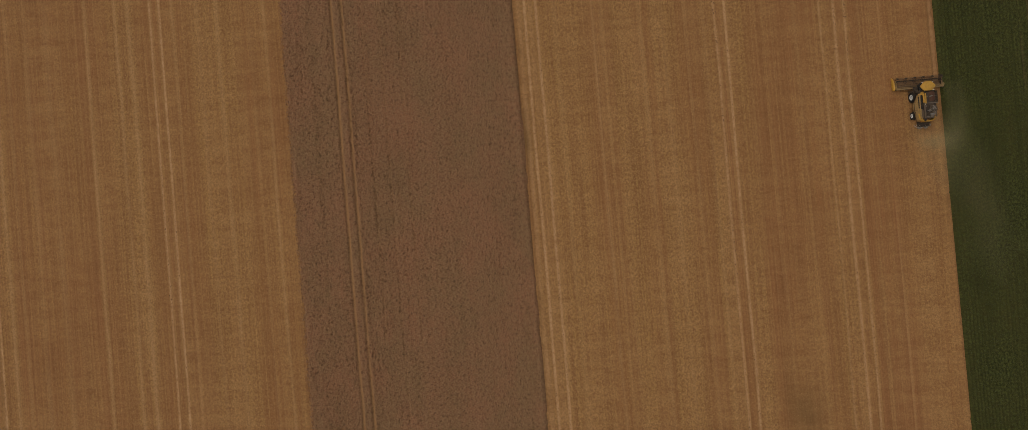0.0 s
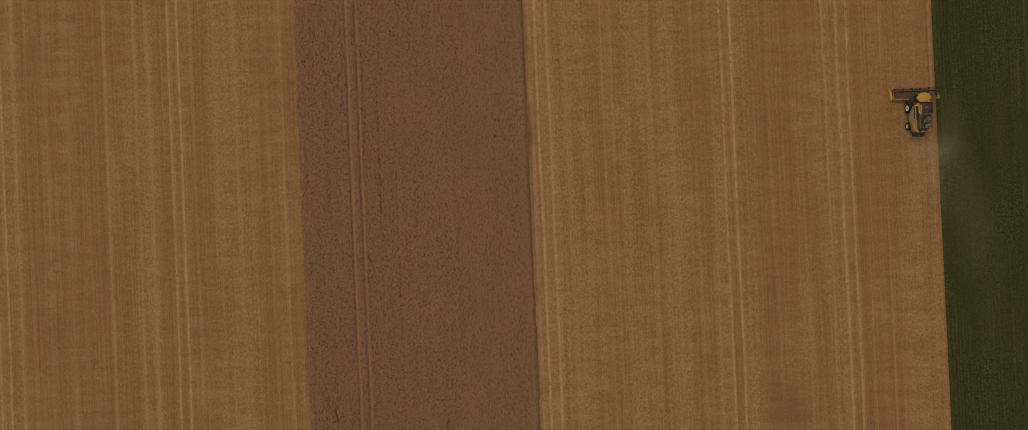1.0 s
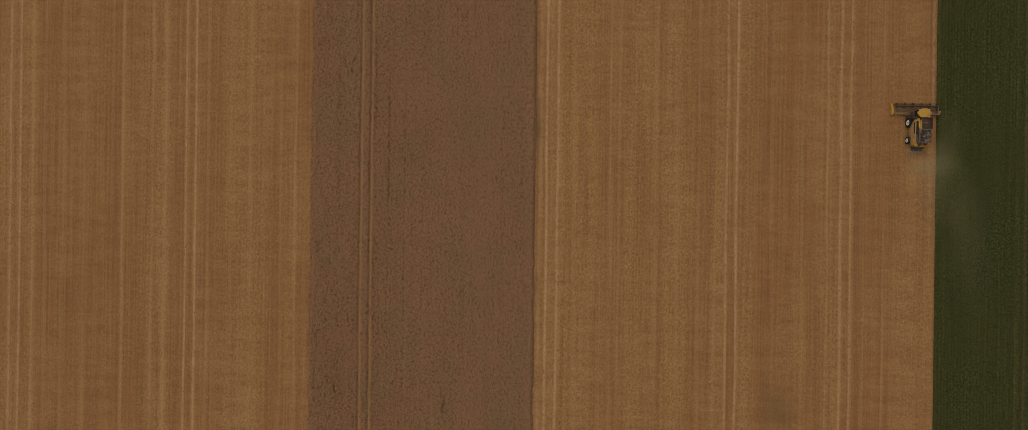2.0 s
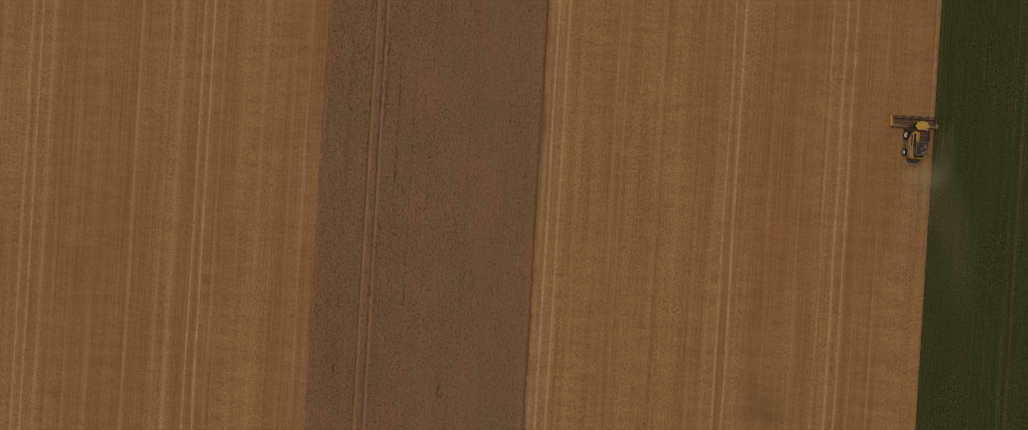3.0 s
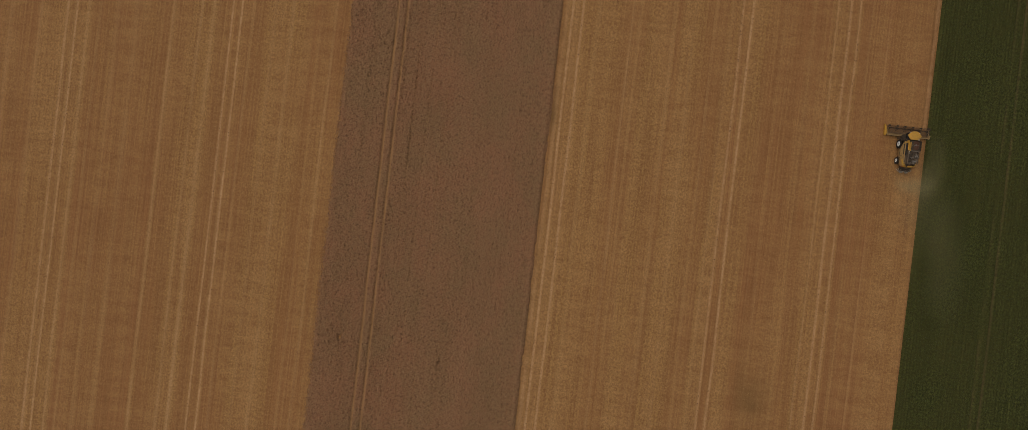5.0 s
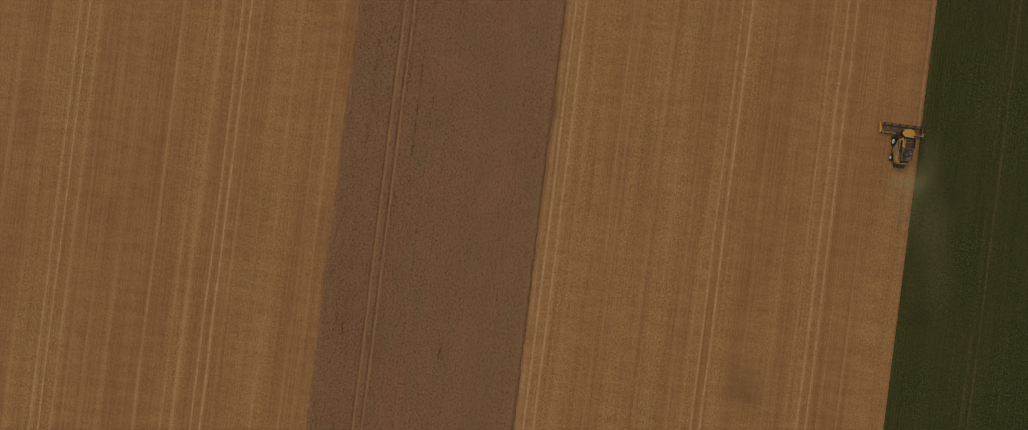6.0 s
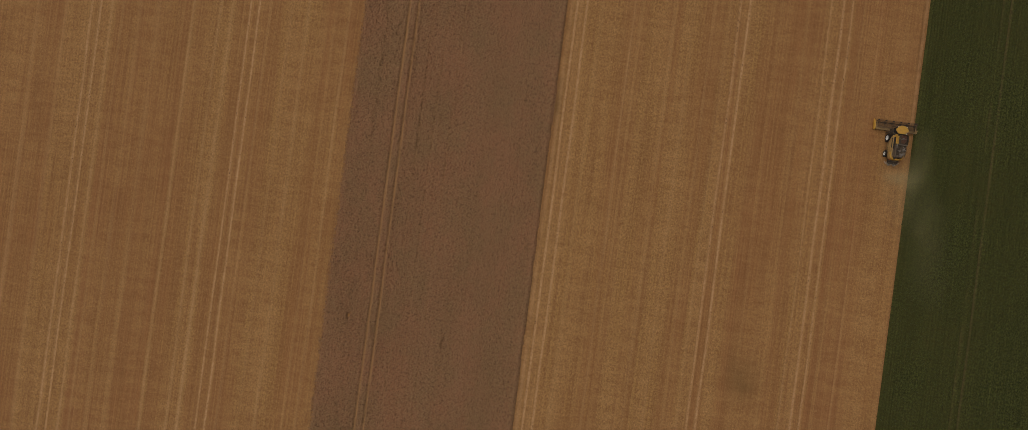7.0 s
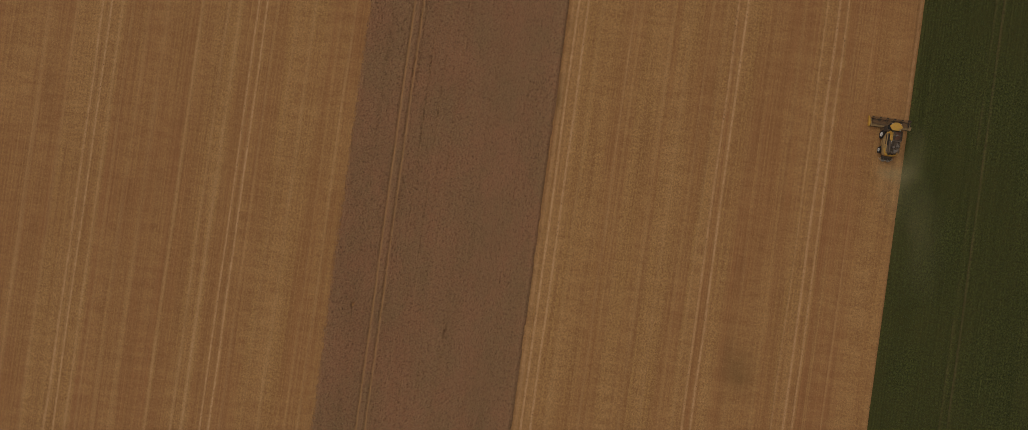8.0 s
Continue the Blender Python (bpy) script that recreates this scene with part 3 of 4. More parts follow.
def cab(parent):
    bm = boxes(((0.0, 1.32, 1.95), (1.9, 1.55, 0.24), (0, 0, 0), 0.05))
    for sx in (-1, 1):
        for y, top in ((0.62, 0.62), (2.02, 2.22)):
            rod(bm, (sx * 0.92, y, 2.0), (sx * 0.97, top, 3.62), 0.05, sides=8)
    shell = part("cab", bm, DARK, parent, "dark cab frame with tinted glass")
    bm = bmesh.new()
    loft(bm, [[(-0.90, 0.66, 2.05), (0.90, 0.66, 2.05), (0.93, 1.98, 2.05), (-0.93, 1.98, 2.05)],
              [(-0.95, 0.66, 3.60), (0.95, 0.66, 3.60), (0.98, 2.18, 3.60), (-0.98, 2.18, 3.60)]])
    part("glass", bm, GLASS, shell, "tinted cab glass")
    bm = bmesh.new()
    # a straight front, points at both sides and a narrower back
    side = [(0.0, 2.44), (0.40, 2.42), (0.74, 2.32), (0.98, 2.14), (1.26, 1.86), (1.52, 1.60), (1.58, 1.46), (1.46, 1.28), (1.24, 1.02), (1.02, 0.74), (0.78, 0.56), (0.4, 0.50), (0.0, 0.50)]
    outline = [(0.05 + 0.93 * x, y) for x, y in side] + [(0.05 - 0.93 * x, y) for x, y in side[-2:0:-1]]
    slab(bm, outline, 3.60, 3.88, 0.05)
    roof = part("cab_roof", bm, YELLOW, shell, "bright yellow rounded cab roof", True)
    for i in range(6):
        x = -0.95 + i * 0.40
        part("work_light", boxes(((x, 2.28 - 0.1 * abs(i - 2.5) / 2.5, 3.70), (0.22, 0.10, 0.12), (0, 0, 0), 0.02)), RIM, shell)
    bm = bmesh.new()
    rod(bm, (0.95, 0.62, 3.75), (0.95, 0.62, 4.02), 0.11, 0.09, 14)
    part("beacon", bm, RIM, shell, "small pale beacon")
    for sx in (-1, 1):
        bm = bmesh.new()
        pipe(bm, [(sx * 0.98, 2.1, 3.3), (sx * 1.45, 2.25, 3.2), (sx * 1.5, 2.25, 2.9)], 0.03, 8)
        box(bm, (sx * 1.55, 2.25, 2.75), (0.26, 0.08, 0.55), (0, 0, 0), 0.03)
        part("mirror", bm, DARK, shell)
    return shell


def platform(parent):
    """The landing and ladder on the left of the cab."""
    bm = boxes(((-1.38, 1.10, 2.02), (0.85, 1.35, 0.06)), ((-1.05, 0.62, 2.5), (0.5, 0.45, 0.9), (0, 0, 0), 0.05), ((-1.50, 0.75, 2.35), (0.5, 0.6, 0.6), (0, 0, 0), 0.05))
    deck = part("landing", bm, DARK, parent, "dark landing beside the cab")
    bm = bmesh.new()
    pipe(bm, [(-1.78, 0.5, 2.05), (-1.78, 0.5, 3.0), (-1.78, 1.7, 3.0), (-1.78, 1.7, 2.05)], 0.022, 8)
    rod(bm, (-1.78, 0.5, 2.55), (-1.78, 1.7, 2.55), 0.018, sides=8)
    part("railing", bm, DARK, deck)
    bm = bmesh.new()
    for x in (-1.85, -2.0):
        rod(bm, (-1.80, 1.25 + (x + 1.85) * 3.0, 2.0), (-1.95, 1.25 + (x + 1.85) * 3.0, 0.55), 0.02, sides=6)
    for i in range(5):
        box(bm, (-1.82 - 0.03 * i, 1.03, 1.8 - 0.28 * i), (0.10, 0.45, 0.03))
    part("ladder", bm, DARK, deck)


def tank(parent):
    """The open grain tank with flared walls and grain in it."""
    x0, x1, y0, y1 = -0.70, 1.42, -1.78, 0.42
    walls = None
    for a, b, c, d in (((x0, y0), (x1, y0), (0, -0.12), (0, 0)), ((x1, y0), (x1, y1), (0.10, 0), (0, 0)),
                       ((x1, y1), (x0, y1), (0, 0.06), (0, 0)), ((x0, y1), (x0, y0), (-0.08, 0), (0, 0))):
        bm = bmesh.new()
        t = 0.04
        dx, dy = (t if c[0] > 0 else -t if c[0] < 0 else 0), (t if c[1] > 0 else -t if c[1] < 0 else 0)
        low = [(a[0], a[1], 3.10), (b[0], b[1], 3.10), (b[0] + dx, b[1] + dy, 3.10), (a[0] + dx, a[1] + dy, 3.10)]
        high = [(p[0] + c[0], p[1] + c[1], 4.05) for p in low]
        loft(bm, [low, high])
        part("tank_wall", bm, DARK, parent, "dusty dark grain tank wall")
    bm = bmesh.new()
    n = 14
    rows = [[bm.verts.new((x0 + (x1 - x0) * i / n, y0 + (y1 - y0) * j / n,
                           3.25 + 0.42 * math.exp(-((i / n - 0.72) / 0.3) ** 2 - ((j / n - 0.5) / 0.4) ** 2) + 0.03 * random.random())) for i in range(n + 1)] for j in range(n + 1)]
    for j in range(n):
        for i in range(n):
            bm.faces.new((rows[j][i], rows[j][i + 1], rows[j + 1][i + 1], rows[j + 1][i]))
    part("grain_heap", bm, GRAIN, parent, "reddish-brown harvested grain", True)
    bm = boxes(((-0.38, -0.65, 3.95), (0.60, 1.95, 0.04), (0, -14, 0)), ((0.35, -1.72, 3.95), (2.1, 0.28, 0.05), (10, 0, 0)))
    part("tank_cover", bm, DARK, parent, "dark half-open tank cover")
    bm = bmesh.new()
    rod(bm, (0.1, -0.7, 3.2), (0.45, -0.5, 4.1), 0.14, sides=12)
    rod(bm, (x0, -0.6, 3.98), (x1, -0.6, 3.98), 0.025, sides=6)
    part("fill_auger", bm, STEEL, parent)


def unloader(parent):
    """The unloading tube folded back along the left side."""
    bm = bmesh.new()
    pipe(bm, [(-0.95, 0.30, 2.6), (-0.95, 0.25, 3.55), (-0.94, -0.3, 3.72), (-0.92, -1.75, 3.74)], 0.16, 14)
    rod(bm, (-0.95, 0.27, 3.3), (-0.95, 0.27, 3.5), 0.21, sides=14)
    tube = part("unloading_tube", bm, YELLOW, parent, "yellow unloading tube with a grey end", True)
    bm = bmesh.new()
    rod(bm, (-0.92, -1.72, 3.74), (-0.80, -4.75, 3.62), 0.15, sides=14)
    rod(bm, (-0.92, -1.74, 3.74), (-0.92, -1.84, 3.74), 0.20, sides=14)
    part("tube_end", bm, TANKGREY, tube, "dusty grey-brown steel tube")
    bm = bmesh.new()
    pipe(bm, [(-0.80, -4.7, 3.62), (-0.79, -5.05, 3.55), (-0.78, -5.2, 3.25)], 0.16, 12)
    part("spout", bm, RUBBER, tube, "black rubber spout")


def side_panels(parent):
    for s in (-1, 1):
        bm = bmesh.new()
        rings = []
        for y, bottom, z0, z1 in ((-0.05, 1.42, 2.25, 3.30), (-0.6, 1.55, 2.10, 3.34), (-1.1, 1.68, 1.75, 3.36), (-1.6, 1.78, 1.35, 3.36), (-2.2, 1.80, 1.15, 3.34),
                                  (-2.8, 1.76, 1.30, 3.30), (-3.3, 1.68, 1.60, 3.26), (-4.0, 1.62, 1.66, 3.15), (-4.7, 1.50, 1.62, 2.95), (-5.15, 1.28, 1.75, 2.70)):
            ring = []
            for k, (u, bulge) in enumerate(((0, 0), (0.2, 0.05), (0.45, 0.10), (0.7, 0.07), (0.9, 0.0), (1.0, -0.10))):
                x = bottom * (1 - u) + 1.46 * (bottom / 1.78) ** 0.4 * u + bulge
                ring.append((s * x, y, z0 + (z1 - z0) * u))
            for p in reversed(ring[:]):
                ring.append((p[0] - s * 0.06, p[1], p[2] - 0.01))
            rings.append(ring)
        loft(bm, rings)
        panel = part("side_panel", bm, DULL, parent, "dusty curved yellow side panel with dark vents", True)
        bm = boxes(((s * 1.56, -1.55, 3.05), (0.10, 2.3, 0.30), (0, s * 12, 0), 0.04))
        part("vent", bm, RUBBER, panel, "black air vent")
        bm = boxes(((s * 1.80, -2.3, 1.95), (0.04, 1.6, 0.10), (0, 0, 0), 0.01), ((s * 1.76, -3.6, 2.1), (0.04, 0.7, 0.08), (0, 0, 0), 0.01))
        part("stripe", bm, DARK, panel)
        # the flat top beside the tank, with a dark slot
        bm = boxes(((s * 1.50, -2.2, 3.36), (0.20, 4.7, 0.08), (2, 0, 0), 0.03))
        part("shoulder", bm, DULL if s < 0 else TANKGREY, panel)
        for y, z, r in ((-0.15, 0.98, 1.30), (-3.80, 0.72, 0.98)):
            bm = bmesh.new()
            pts = [(s * 1.74, y + r * math.cos(a), z + r * math.sin(a)) for a in np.linspace(0.5, 2.64, 9)]
            pipe(bm, pts, 0.05, 6)
            part("arch_trim", bm, RUBBER, panel, "black rubber wheel arch trim")
        for k, y in enumerate((-1.35, -2.95)):
            part("panel_seam", boxes(((s * (1.83 - 0.07 * k), y, 2.4), (0.03, 0.03, 1.5), (0, s * 9, 0))), DARK, panel)
            part("panel_latch", boxes(((s * (1.82 - 0.07 * k), y - 0.2, 1.95), (0.05, 0.16, 0.08), (0, 0, 0), 0.01)), STEEL, panel)
        bm = boxes(((s * 1.25, -1.55, 3.38), (0.34, 2.7, 0.06), (1, 0, 0)))
        part("slot", bm, RUBBER, panel, "black slot")


def front_edge(parent):
    """The yellow upper corner behind the cab and the bright strip along the tank."""
    bm = boxes(((-1.20, -0.02, 3.34), (1.05, 0.34, 0.20), (0, 0, 4), 0.06))
    corner = part("front_corner", bm, YELLOW, parent, "bright yellow panel corner behind the cab")
    part("corner_seam", boxes(((-1.20, -0.20, 3.40), (1.0, 0.04, 0.10))), DARK, corner)
    bm = boxes(((-0.74, -0.95, 3.98), (0.24, 2.0, 0.14), (0, 0, 0), 0.05))
    part("tank_rail", bm, YELLOW, parent, "bright yellow rail along the grain tank")
    bm = boxes(((-1.62, -4.35, 3.05), (0.22, 1.3, 0.16), (0, 0, 12), 0.06))
    part("rear_corner", bm, YELLOW, parent, "bright yellow rounded rear corner")


def engine_deck(parent):
    deck = part("engine_deck", boxes(((0.0, -3.3, 3.12), (2.7, 2.9, 0.12), (3, 0, 0), 0.03)), TANKGREY, parent, "dusty dark engine deck")
    part("engine_cover", boxes(((-0.35, -2.65, 3.36), (1.1, 1.0, 0.42), (0, 0, 0), 0.08), ((-0.30, -3.75, 3.28), (0.9, 0.8, 0.30), (0, 0, 0), 0.06)), DARK, deck)
    bm = bmesh.new()
    rod(bm, (0.82, -2.95, 3.2), (0.82, -2.95, 3.62), 0.66, 0.62, 28)
    screen = part("rotary_screen", bm, DARK, deck, "round dark dust screen")
    bm = bmesh.new()
    for i in range(10):
        a = 2 * math.pi * i / 10
        rod(bm, (0.82, -2.95, 3.65), (0.82 + 0.6 * math.cos(a), -2.95 + 0.6 * math.sin(a), 3.64), 0.02, sides=5)
    rod(bm, (0.82, -2.95, 3.62), (0.82, -2.95, 3.70), 0.16, sides=14)
    part("screen_spoke", bm, STEEL, screen)
    part("suction_arm", boxes(((1.0, -2.75, 3.74), (0.16, 0.95, 0.12), (0, 0, 35), 0.03)), STEEL, screen)
    bm = bmesh.new()
    rod(bm, (0.2, -4.05, 3.45), (1.0, -4.05, 3.45), 0.22, sides=18)
    part("air_filter", bm, STEEL, deck, "grey air filter drum")
    bm = bmesh.new()
    pipe(bm, [(-0.2, -3.2, 3.3), (-0.2, -3.35, 3.9), (-0.2, -3.6, 4.1)], 0.08, 10)
    part("exhaust", bm, STEEL, deck)
    bm = bmesh.new()
    for k in range(4):
        pipe(bm, [(-0.75 + 0.1 * k, -2.0, 3.28), (-0.72 + 0.16 * k, -3.1 - 0.2 * k, 3.45), (-0.4 + 0.3 * k, -4.3, 3.30)], 0.035, 6)
    part("hose", bm, RUBBER, deck)
    part("cross_beam", boxes(((0.38, -1.92, 3.98), (2.2, 0.16, 0.14), (0, 0, -2), 0.03)), GREYPART, deck, "pale grey cross beam")
    for x, y, w, d, h in ((0.15, -3.25, 0.38, 0.30, 0.62), (-0.62, -2.35, 0.26, 0.46, 0.56), (0.55, -4.42, 0.46, 0.30, 0.40), (1.12, -3.85, 0.34, 0.50, 0.52), (-0.15, -4.45, 0.30, 0.24, 0.44)):
        part("engine_part", boxes(((x, y, 3.12 + h / 2), (w, d, h), (0, 0, 8 * math.sin(9 * x)), 0.05)), GREYPART, deck, "pale grey engine casting")
    bm = bmesh.new()
    for k in range(14):
        a0, a1 = 2 * math.pi * k / 14, 2 * math.pi * (k + 1) / 14
        rod(bm, (0.82 + 0.66 * math.cos(a0), -2.95 + 0.66 * math.sin(a0), 3.66), (0.82 + 0.66 * math.cos(a1), -2.95 + 0.66 * math.sin(a1), 3.66), 0.07, sides=6)
    part("screen_rim", bm, TANKGREY, screen)
    part("warning_plate", boxes(((-0.66, -2.05, 3.62), (0.20, 0.22, 0.05), (0, 0, 0), 0.01)), RIM, deck, "small white plate")
    part("tool_box", boxes(((-0.72, -4.1, 3.32), (0.32, 0.6, 0.24), (0, 0, 0), 0.03)), TANKGREY, deck)
    part("cooler", boxes(((0.35, -2.1, 3.36), (0.8, 0.22, 0.36), (0, 0, 0), 0.03)), TANKGREY, deck)
    bm = bmesh.new()
    for a, b in (((1.36, -1.95), (1.36, -4.3)), ((1.36, -4.3), (0.2, -4.75))):
        for z in (3.65, 3.95):
            rod(bm, (*a, z), (*b, z), 0.02, sides=6)
        rod(bm, (*a, 3.1), (*a, 3.95), 0.02, sides=6)
        rod(bm, (*b, 3.1), (*b, 3.95), 0.02, sides=6)
    part("railing", bm, DARK, deck)


def rear(parent):
    # a rounded hood: a lip round the back of the deck
    bm = bmesh.new()
    rings = []
    for i in range(15):
        a = math.pi * i / 14
        c, k = math.cos(a), math.sin(a)
        x, y = 1.42 * math.copysign(abs(c) ** 0.6, c), -4.35 - 0.98 * abs(k) ** 0.6
        ix, iy = x * 0.86, -4.35 - (abs(k) ** 0.6) * 0.80
        rings.append([(x, y, 1.75), (x * 1.02, y - 0.02 * k, 2.4), (x * 0.98, y, 2.95), (x * 0.92, y + 0.06 * k, 3.16), (ix, iy, 3.20), (ix, iy, 3.05), (x * 0.9, y + 0.1 * k, 1.75)])
    loft(bm, rings)
    hood = part("rear_hood", bm, YELLOW, parent, "rounded yellow rear hood", True)
    part("rear_light", boxes(((-1.1, -5.22, 2.3), (0.2, 0.06, 0.3), (0, 0, 25), 0.02)), RED, hood, "red rear light")
    part("rear_light", boxes(((1.1, -5.22, 2.3), (0.2, 0.06, 0.3), (0, 0, -25), 0.02)), RED, hood, "red rear light")
    bm = boxes(((0.0, -5.35, 1.45), (2.3, 0.65, 0.75), (0, 0, 0), 0.08))
    chopper = part("straw_chopper", bm, DARK, parent, "dark straw chopper with grey vanes")
    part("tail_board", boxes(((0.0, -5.92, 1.30), (2.4, 0.45, 0.05), (-14, 0, 0))), DARK, chopper, "dark tail board")
    for i in range(9):
        x = -1.36 + i * 0.34
        part("vane", boxes(((x * 1.08, -6.0 + 0.08 * (i % 3), 1.20), (0.05, 0.80 - 0.14 * (i % 3), 0.24), (-14, 0, -(x) * 26 + (8, -6, 2)[i % 3]))), VANE, chopper)
    bm = bmesh.new()
    for sx in (-1, 1):
        rod(bm, (sx * 0.62, -6.12, 0.98), (sx * 0.62, -6.12, 1.10), 0.42, sides=20)
        for k in range(4):
            box(bm, (sx * 0.62, -6.12, 0.95), (0.80, 0.06, 0.10), (0, 0, 45 * k))
    part("spreader_disc", bm, STEEL, chopper)


def harvester():
    base = new("combine_harvester")
    base.location, base.scale = (*COMBINE, 0), (0.95, 0.95, 0.95)
    tagged(base, "yellow combine harvester with a wide grain header cutting the field edge", "combine harvester")
    bm = boxes(((0, -2.0, 2.1), (2.5, 5.2, 1.9), (0, 0, 0), 0.1), ((0, 0.0, 1.0), (2.2, 0.45, 0.45), (0, 0, 0), 0.05), ((0, -3.75, 0.72), (2.0, 0.25, 0.25), (0, 0, 0), 0.04),
               ((0, -2.0, 1.15), (0.9, 3.6, 0.4)))
    part("chassis", bm, DARK, base, "dark chassis and threshing housing")
    bm = bmesh.new()
    loft(bm, [[(-0.78, 0.35, 1.25), (0.78, 0.35, 1.25), (0.78, 0.35, 1.95), (-0.78, 0.35, 1.95)], [(-0.82, 1.75, 0.35), (0.82, 1.75, 0.35), (0.82, 1.75, 1.05), (-0.82, 1.75, 1.05)]])
    part("feeder_house", bm, DARK, base, "dark sloping feeder house")
    for s in (-1, 1):
        wheel(base, s * 1.40, -0.15, 0.98, 0.72, s)
        wheel(base, s * 1.52, -3.80, 0.72, 0.50, s)
    side_panels(base)
    front_edge(base)
    tank(base)
    engine_deck(base)
    rear(base)
    unloader(base)
    cab(base)
    platform(base)
    cutter(base)


harvester()


# ---- loose stuff: ears, leaves, straw, clods, dust ----
def shards(count, where, length, width, lean, flat=False):
    """Many small blades: a triangle or a four-cornered leaf each, at (x, y, z)."""
    x, y, z = where
    a = rng.rand(count) * 2 * math.pi
    l = length * (0.6 + 0.8 * rng.rand(count))
    w = width * (0.6 + 0.8 * rng.rand(count))
    tip = lean * rng.rand(count)
    ux, uy = np.cos(a), np.sin(a)
    rise = np.sqrt(np.maximum(1 - tip ** 2, 0.0)) if not flat else 0.12 * rng.rand(count)
    run = tip if not flat else 1.0
    p0 = np.stack([x - uy * 0, y + ux * 0, z], 1)
    mid = np.stack([x + ux * run * l * 0.5, y + uy * run * l * 0.5, z + rise * l * 0.55], 1)
    side = np.stack([-uy * w / 2, ux * w / 2, 0 * x], 1)
    end = np.stack([x + ux * run * l, y + uy * run * l, z + rise * l * 0.9], 1)
    co = np.stack([p0, mid + side, end, mid - side], 1).reshape(-1, 3)
    return co, np.arange(count * 4).reshape(-1, 4)


def island_material(name, low, high, rough):
    n = Nodes(name)
    g = n.add("ShaderNodeNewGeometry")
    return n.done(n.mix(g.outputs["Random Per Island"], low, high), rough, 0.0, 0.15)


def scatter(name, n, x0, x1, y0, y1, z, length, width, lean, material, label, category, flat=False, keep=None):
    x, y = x0 + (x1 - x0) * rng.rand(n), y0 + (y1 - y0) * rng.rand(n)
    if keep is not None:
        k = keep(x, y)
        x, y = x[k], y[k]
    co, faces = shards(len(x), (x, y, z + 0 * x), length, width, lean, flat)
    return tagged(new(name, raw_mesh(name, co, faces, material)), label, category, kind="stuff")


EAR = island_material("ears", (0.12, 0.066, 0.032), (0.35, 0.205, 0.105), 0.85)
LEAF = island_material("leaves", (0.021, 0.024, 0.006), (0.068, 0.071, 0.018), 0.6)
STRAW = island_material("straw", (0.17, 0.078, 0.028), (0.40, 0.215, 0.085), 0.85)
CLOD = island_material("clods", (0.105, 0.052, 0.021), (0.20, 0.105, 0.044), 0.95)


def dust_material():
    n = Nodes("dust")
    wisp = n.noise(n.place(0.5, 0.4, 0.4), 1.0, 4.0, 0.6, 0.30, 0.68)
    alpha = n.math("MULTIPLY", n.attribute("thick"), n.math("ADD", n.math("MULTIPLY", wisp, 0.9), 0.45))
    n.link(alpha, n.bsdf.inputs["Alpha"])
    return n.done((0.43, 0.345, 0.165), 1.0, 0.0, 0.0)


DUST = dust_material()


def off_crop(x, y):
    return (x < CROP_W - 0.6) | (x > CROP_E + 1.2)


scatter("crop_ears", 90000, CROP_W + 0.2, CROP_E - 0.2, -82, 82, 0.48, 0.24, 0.08, 0.9, EAR, "grey-brown ripe grain ears standing in the crop", "grain ears",
        keep=lambda x, y: (np.abs(x + 34.6) > 0.3) & (np.abs(x + 32.6) > 0.3))
scatter("crop_leaves", 90000, GREEN_W + 0.4, 132, -82, 82, 0.40, 0.34, 0.13, 0.95, LEAF, "small dark green crop leaves", "leaves",
        keep=lambda x, y: (np.abs(x - 97.65) > 0.35) & (np.abs(x - 95.9) > 0.3))
scatter("straw_litter", 150000, -122, GREEN_W - 0.6, -82, 82, 0.12, 0.24, 0.05, 1.0, STRAW, "chopped pale straw scattered over the stubble", "straw", True, off_crop)


def clods():
    """Dark clods and tufts along the wheel tracks."""
    cs, fs, base = [], [], 0
    for x, w, p in TRACKS:
        if p < 0.6 or x < -125:
            continue
        for _ in range(420 if x > 2.8 or x == -70.4 else 240):
            px, py = x + w * (0.5 * rng.randn() + 0.3), -82 + 164 * rng.rand()
            if wave(np.array([x]), np.array([py]), 1, 7, 60)[0] < 0.25 + 0.6 * rng.rand():
                continue
            if x in (61.45, 63.4) and rng.rand() < 0.3:
                py = 46 + 9 * rng.randn()
            r = 0.04 + 0.10 * rng.rand() ** 2
            for k in range(6):
                a = k * math.pi / 3
                cs.append((px + r * math.cos(a) * (0.7 + 0.5 * rng.rand()), py + r * 1.4 * math.sin(a) * (0.7 + 0.5 * rng.rand()), 0.0))
            cs.append((px, py, 0.10 + 0.4 * r))
            fs += [(base + k, base + (k + 1) % 6, base + 6) for k in range(6)]
            base += 7
    me = raw_mesh("soil_clods", np.array(cs), np.array(fs), CLOD)
    return tagged(new("soil_clods", me), "dark soil clods and tufts in the wheel tracks", "soil clods", kind="stuff")


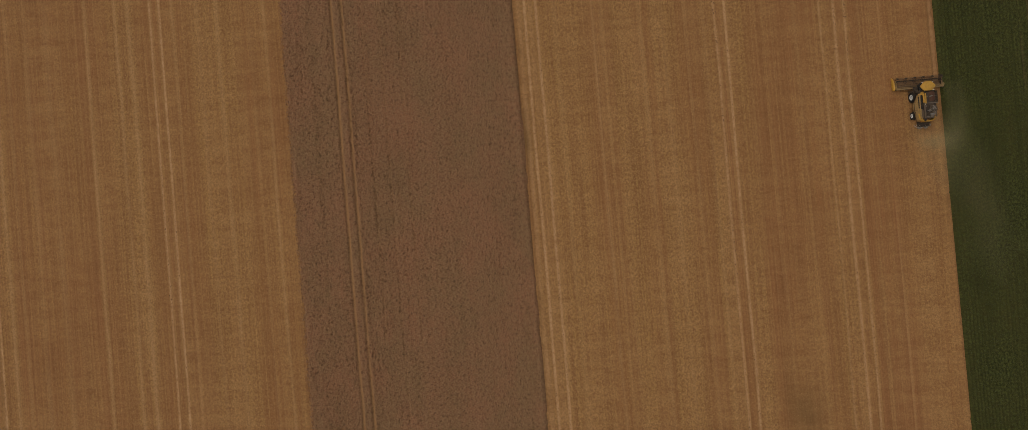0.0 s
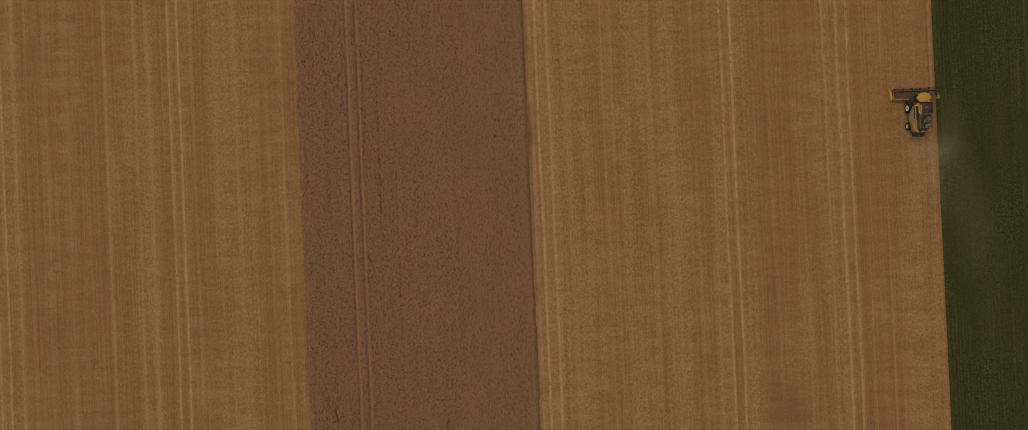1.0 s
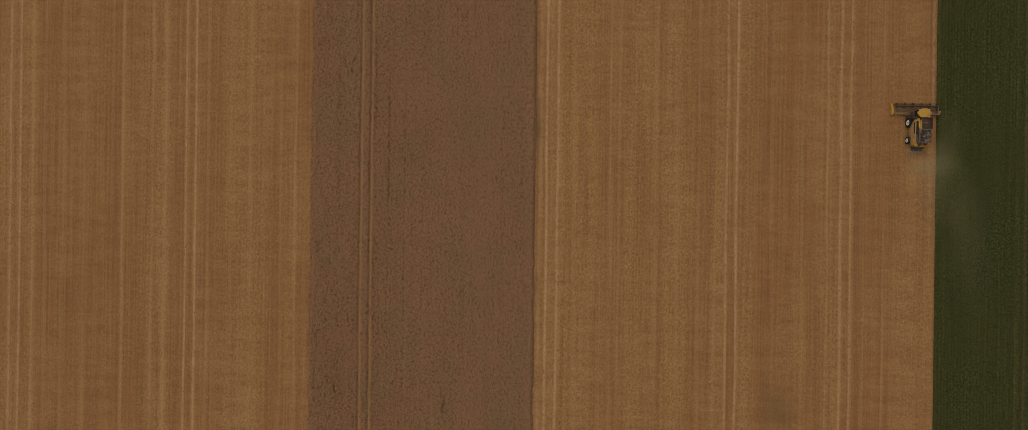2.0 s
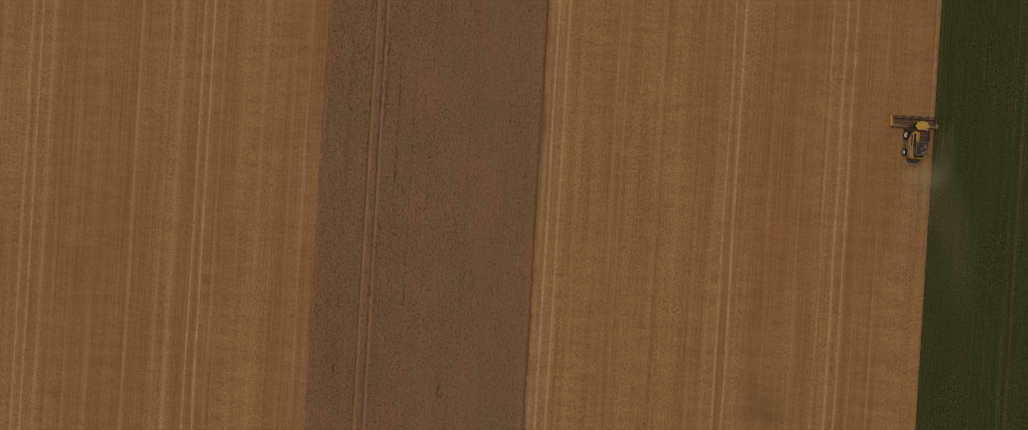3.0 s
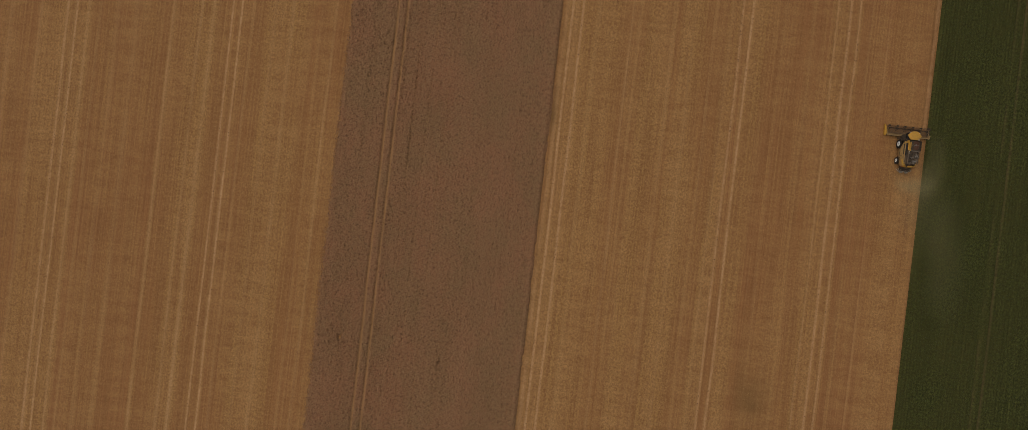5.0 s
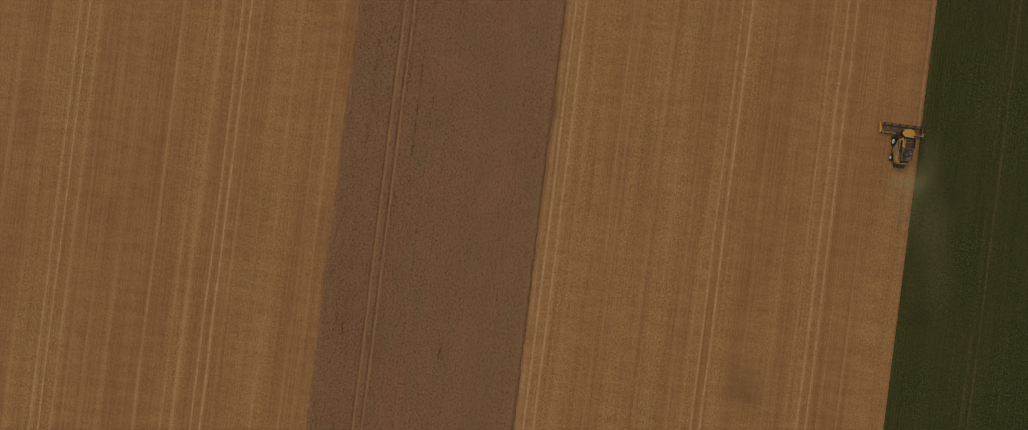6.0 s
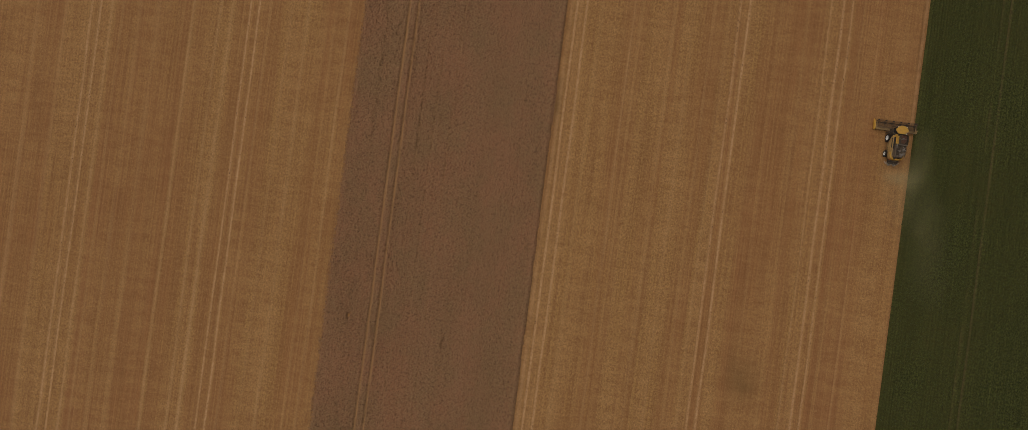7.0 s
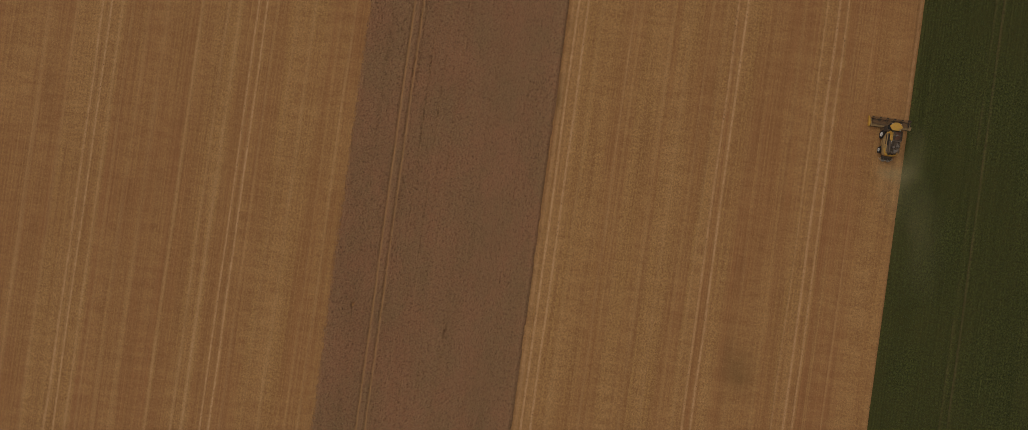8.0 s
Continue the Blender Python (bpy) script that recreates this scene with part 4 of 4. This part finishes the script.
# drifting dust: place beside the harvester's axle, reach across and along, thickness
PUFFS = ((0.8, -8.4, 2.4, 1.8, .38), (4.2, -8.6, 1.5, 2.4, .19), (5.4, 1.2, .8, 1.8, .10), (5.6, -3.6, 1.3, 3.2, .12), (6.8, -9.4, 2.2, 2.6, .06),
         (8.0, -17.0, 3.6, 6.0, .075), (10.5, -28.0, 4.5, 8.0, .06), (2.2, -14.0, 2.8, 4.5, .12))


def dust():
    """Thin veils of dust over one another, drifting from the cutter and the chopper over the green crop."""
    base = new("dust_cloud")
    base.location = (COMBINE[0] + 3, COMBINE[1] - 9, 0)
    X, Y = np.meshgrid(np.arange(-8, 26, 0.5), np.arange(-52, 6, 0.5))
    for k in range(3):
        thick = 0 * X
        for i, (x, y, sx, sy, a) in enumerate(PUFFS):
            dx, dy = X - x - 0.5 * (k - 1) - 1.6 * (wave(X, Y, 3, 4, 120 + i) - 0.5), Y - y + 0.7 * (k - 1) - 2.0 * (wave(X, Y, 3, 4, 140 + i) - 0.5)
            thick = thick + 0.36 * a * np.exp(-(dx / sx) ** 2 - (dy / sy) ** 2)
        thick = thick * (0.55 + 0.9 * wave(X, Y, 2.4, 3.2, 160 + k)) - 0.004
        # no dust inside the machine
        thick = np.where((np.abs(X - 0.3) < 2.4) & (Y > -6.4) | (np.abs(X) < 5.2) & (Y > 1.0), 0, np.clip(thick, 0, 1))
        Z = 0.9 + 0.7 * k + 0.9 * wave(X, Y, 4, 5, 170 + k)
        ny, nx = X.shape
        q = (np.arange(ny - 1)[:, None] * nx + np.arange(nx - 1)[None, :]).ravel()
        faces = np.stack([q, q + 1, q + nx + 1, q + nx], 1)
        faces = faces[thick.ravel()[faces].max(1) > 0]
        co = np.stack([X.ravel() - 3, Y.ravel() + 9, Z.ravel()], 1)
        used, flat = np.unique(faces, return_inverse=True)
        me = raw_mesh("dust_veil", co[used], flat.reshape(-1, 4), DUST, True)
        me.attributes.new("thick", "FLOAT", "POINT").data.foreach_set("value", thick.ravel()[used].astype(np.float32))
        veil = new("dust_veil", me)
        veil.parent = base
    return tagged(base, "thin tan dust drifting behind the harvester", "dust", kind="stuff")


clods()
dust()
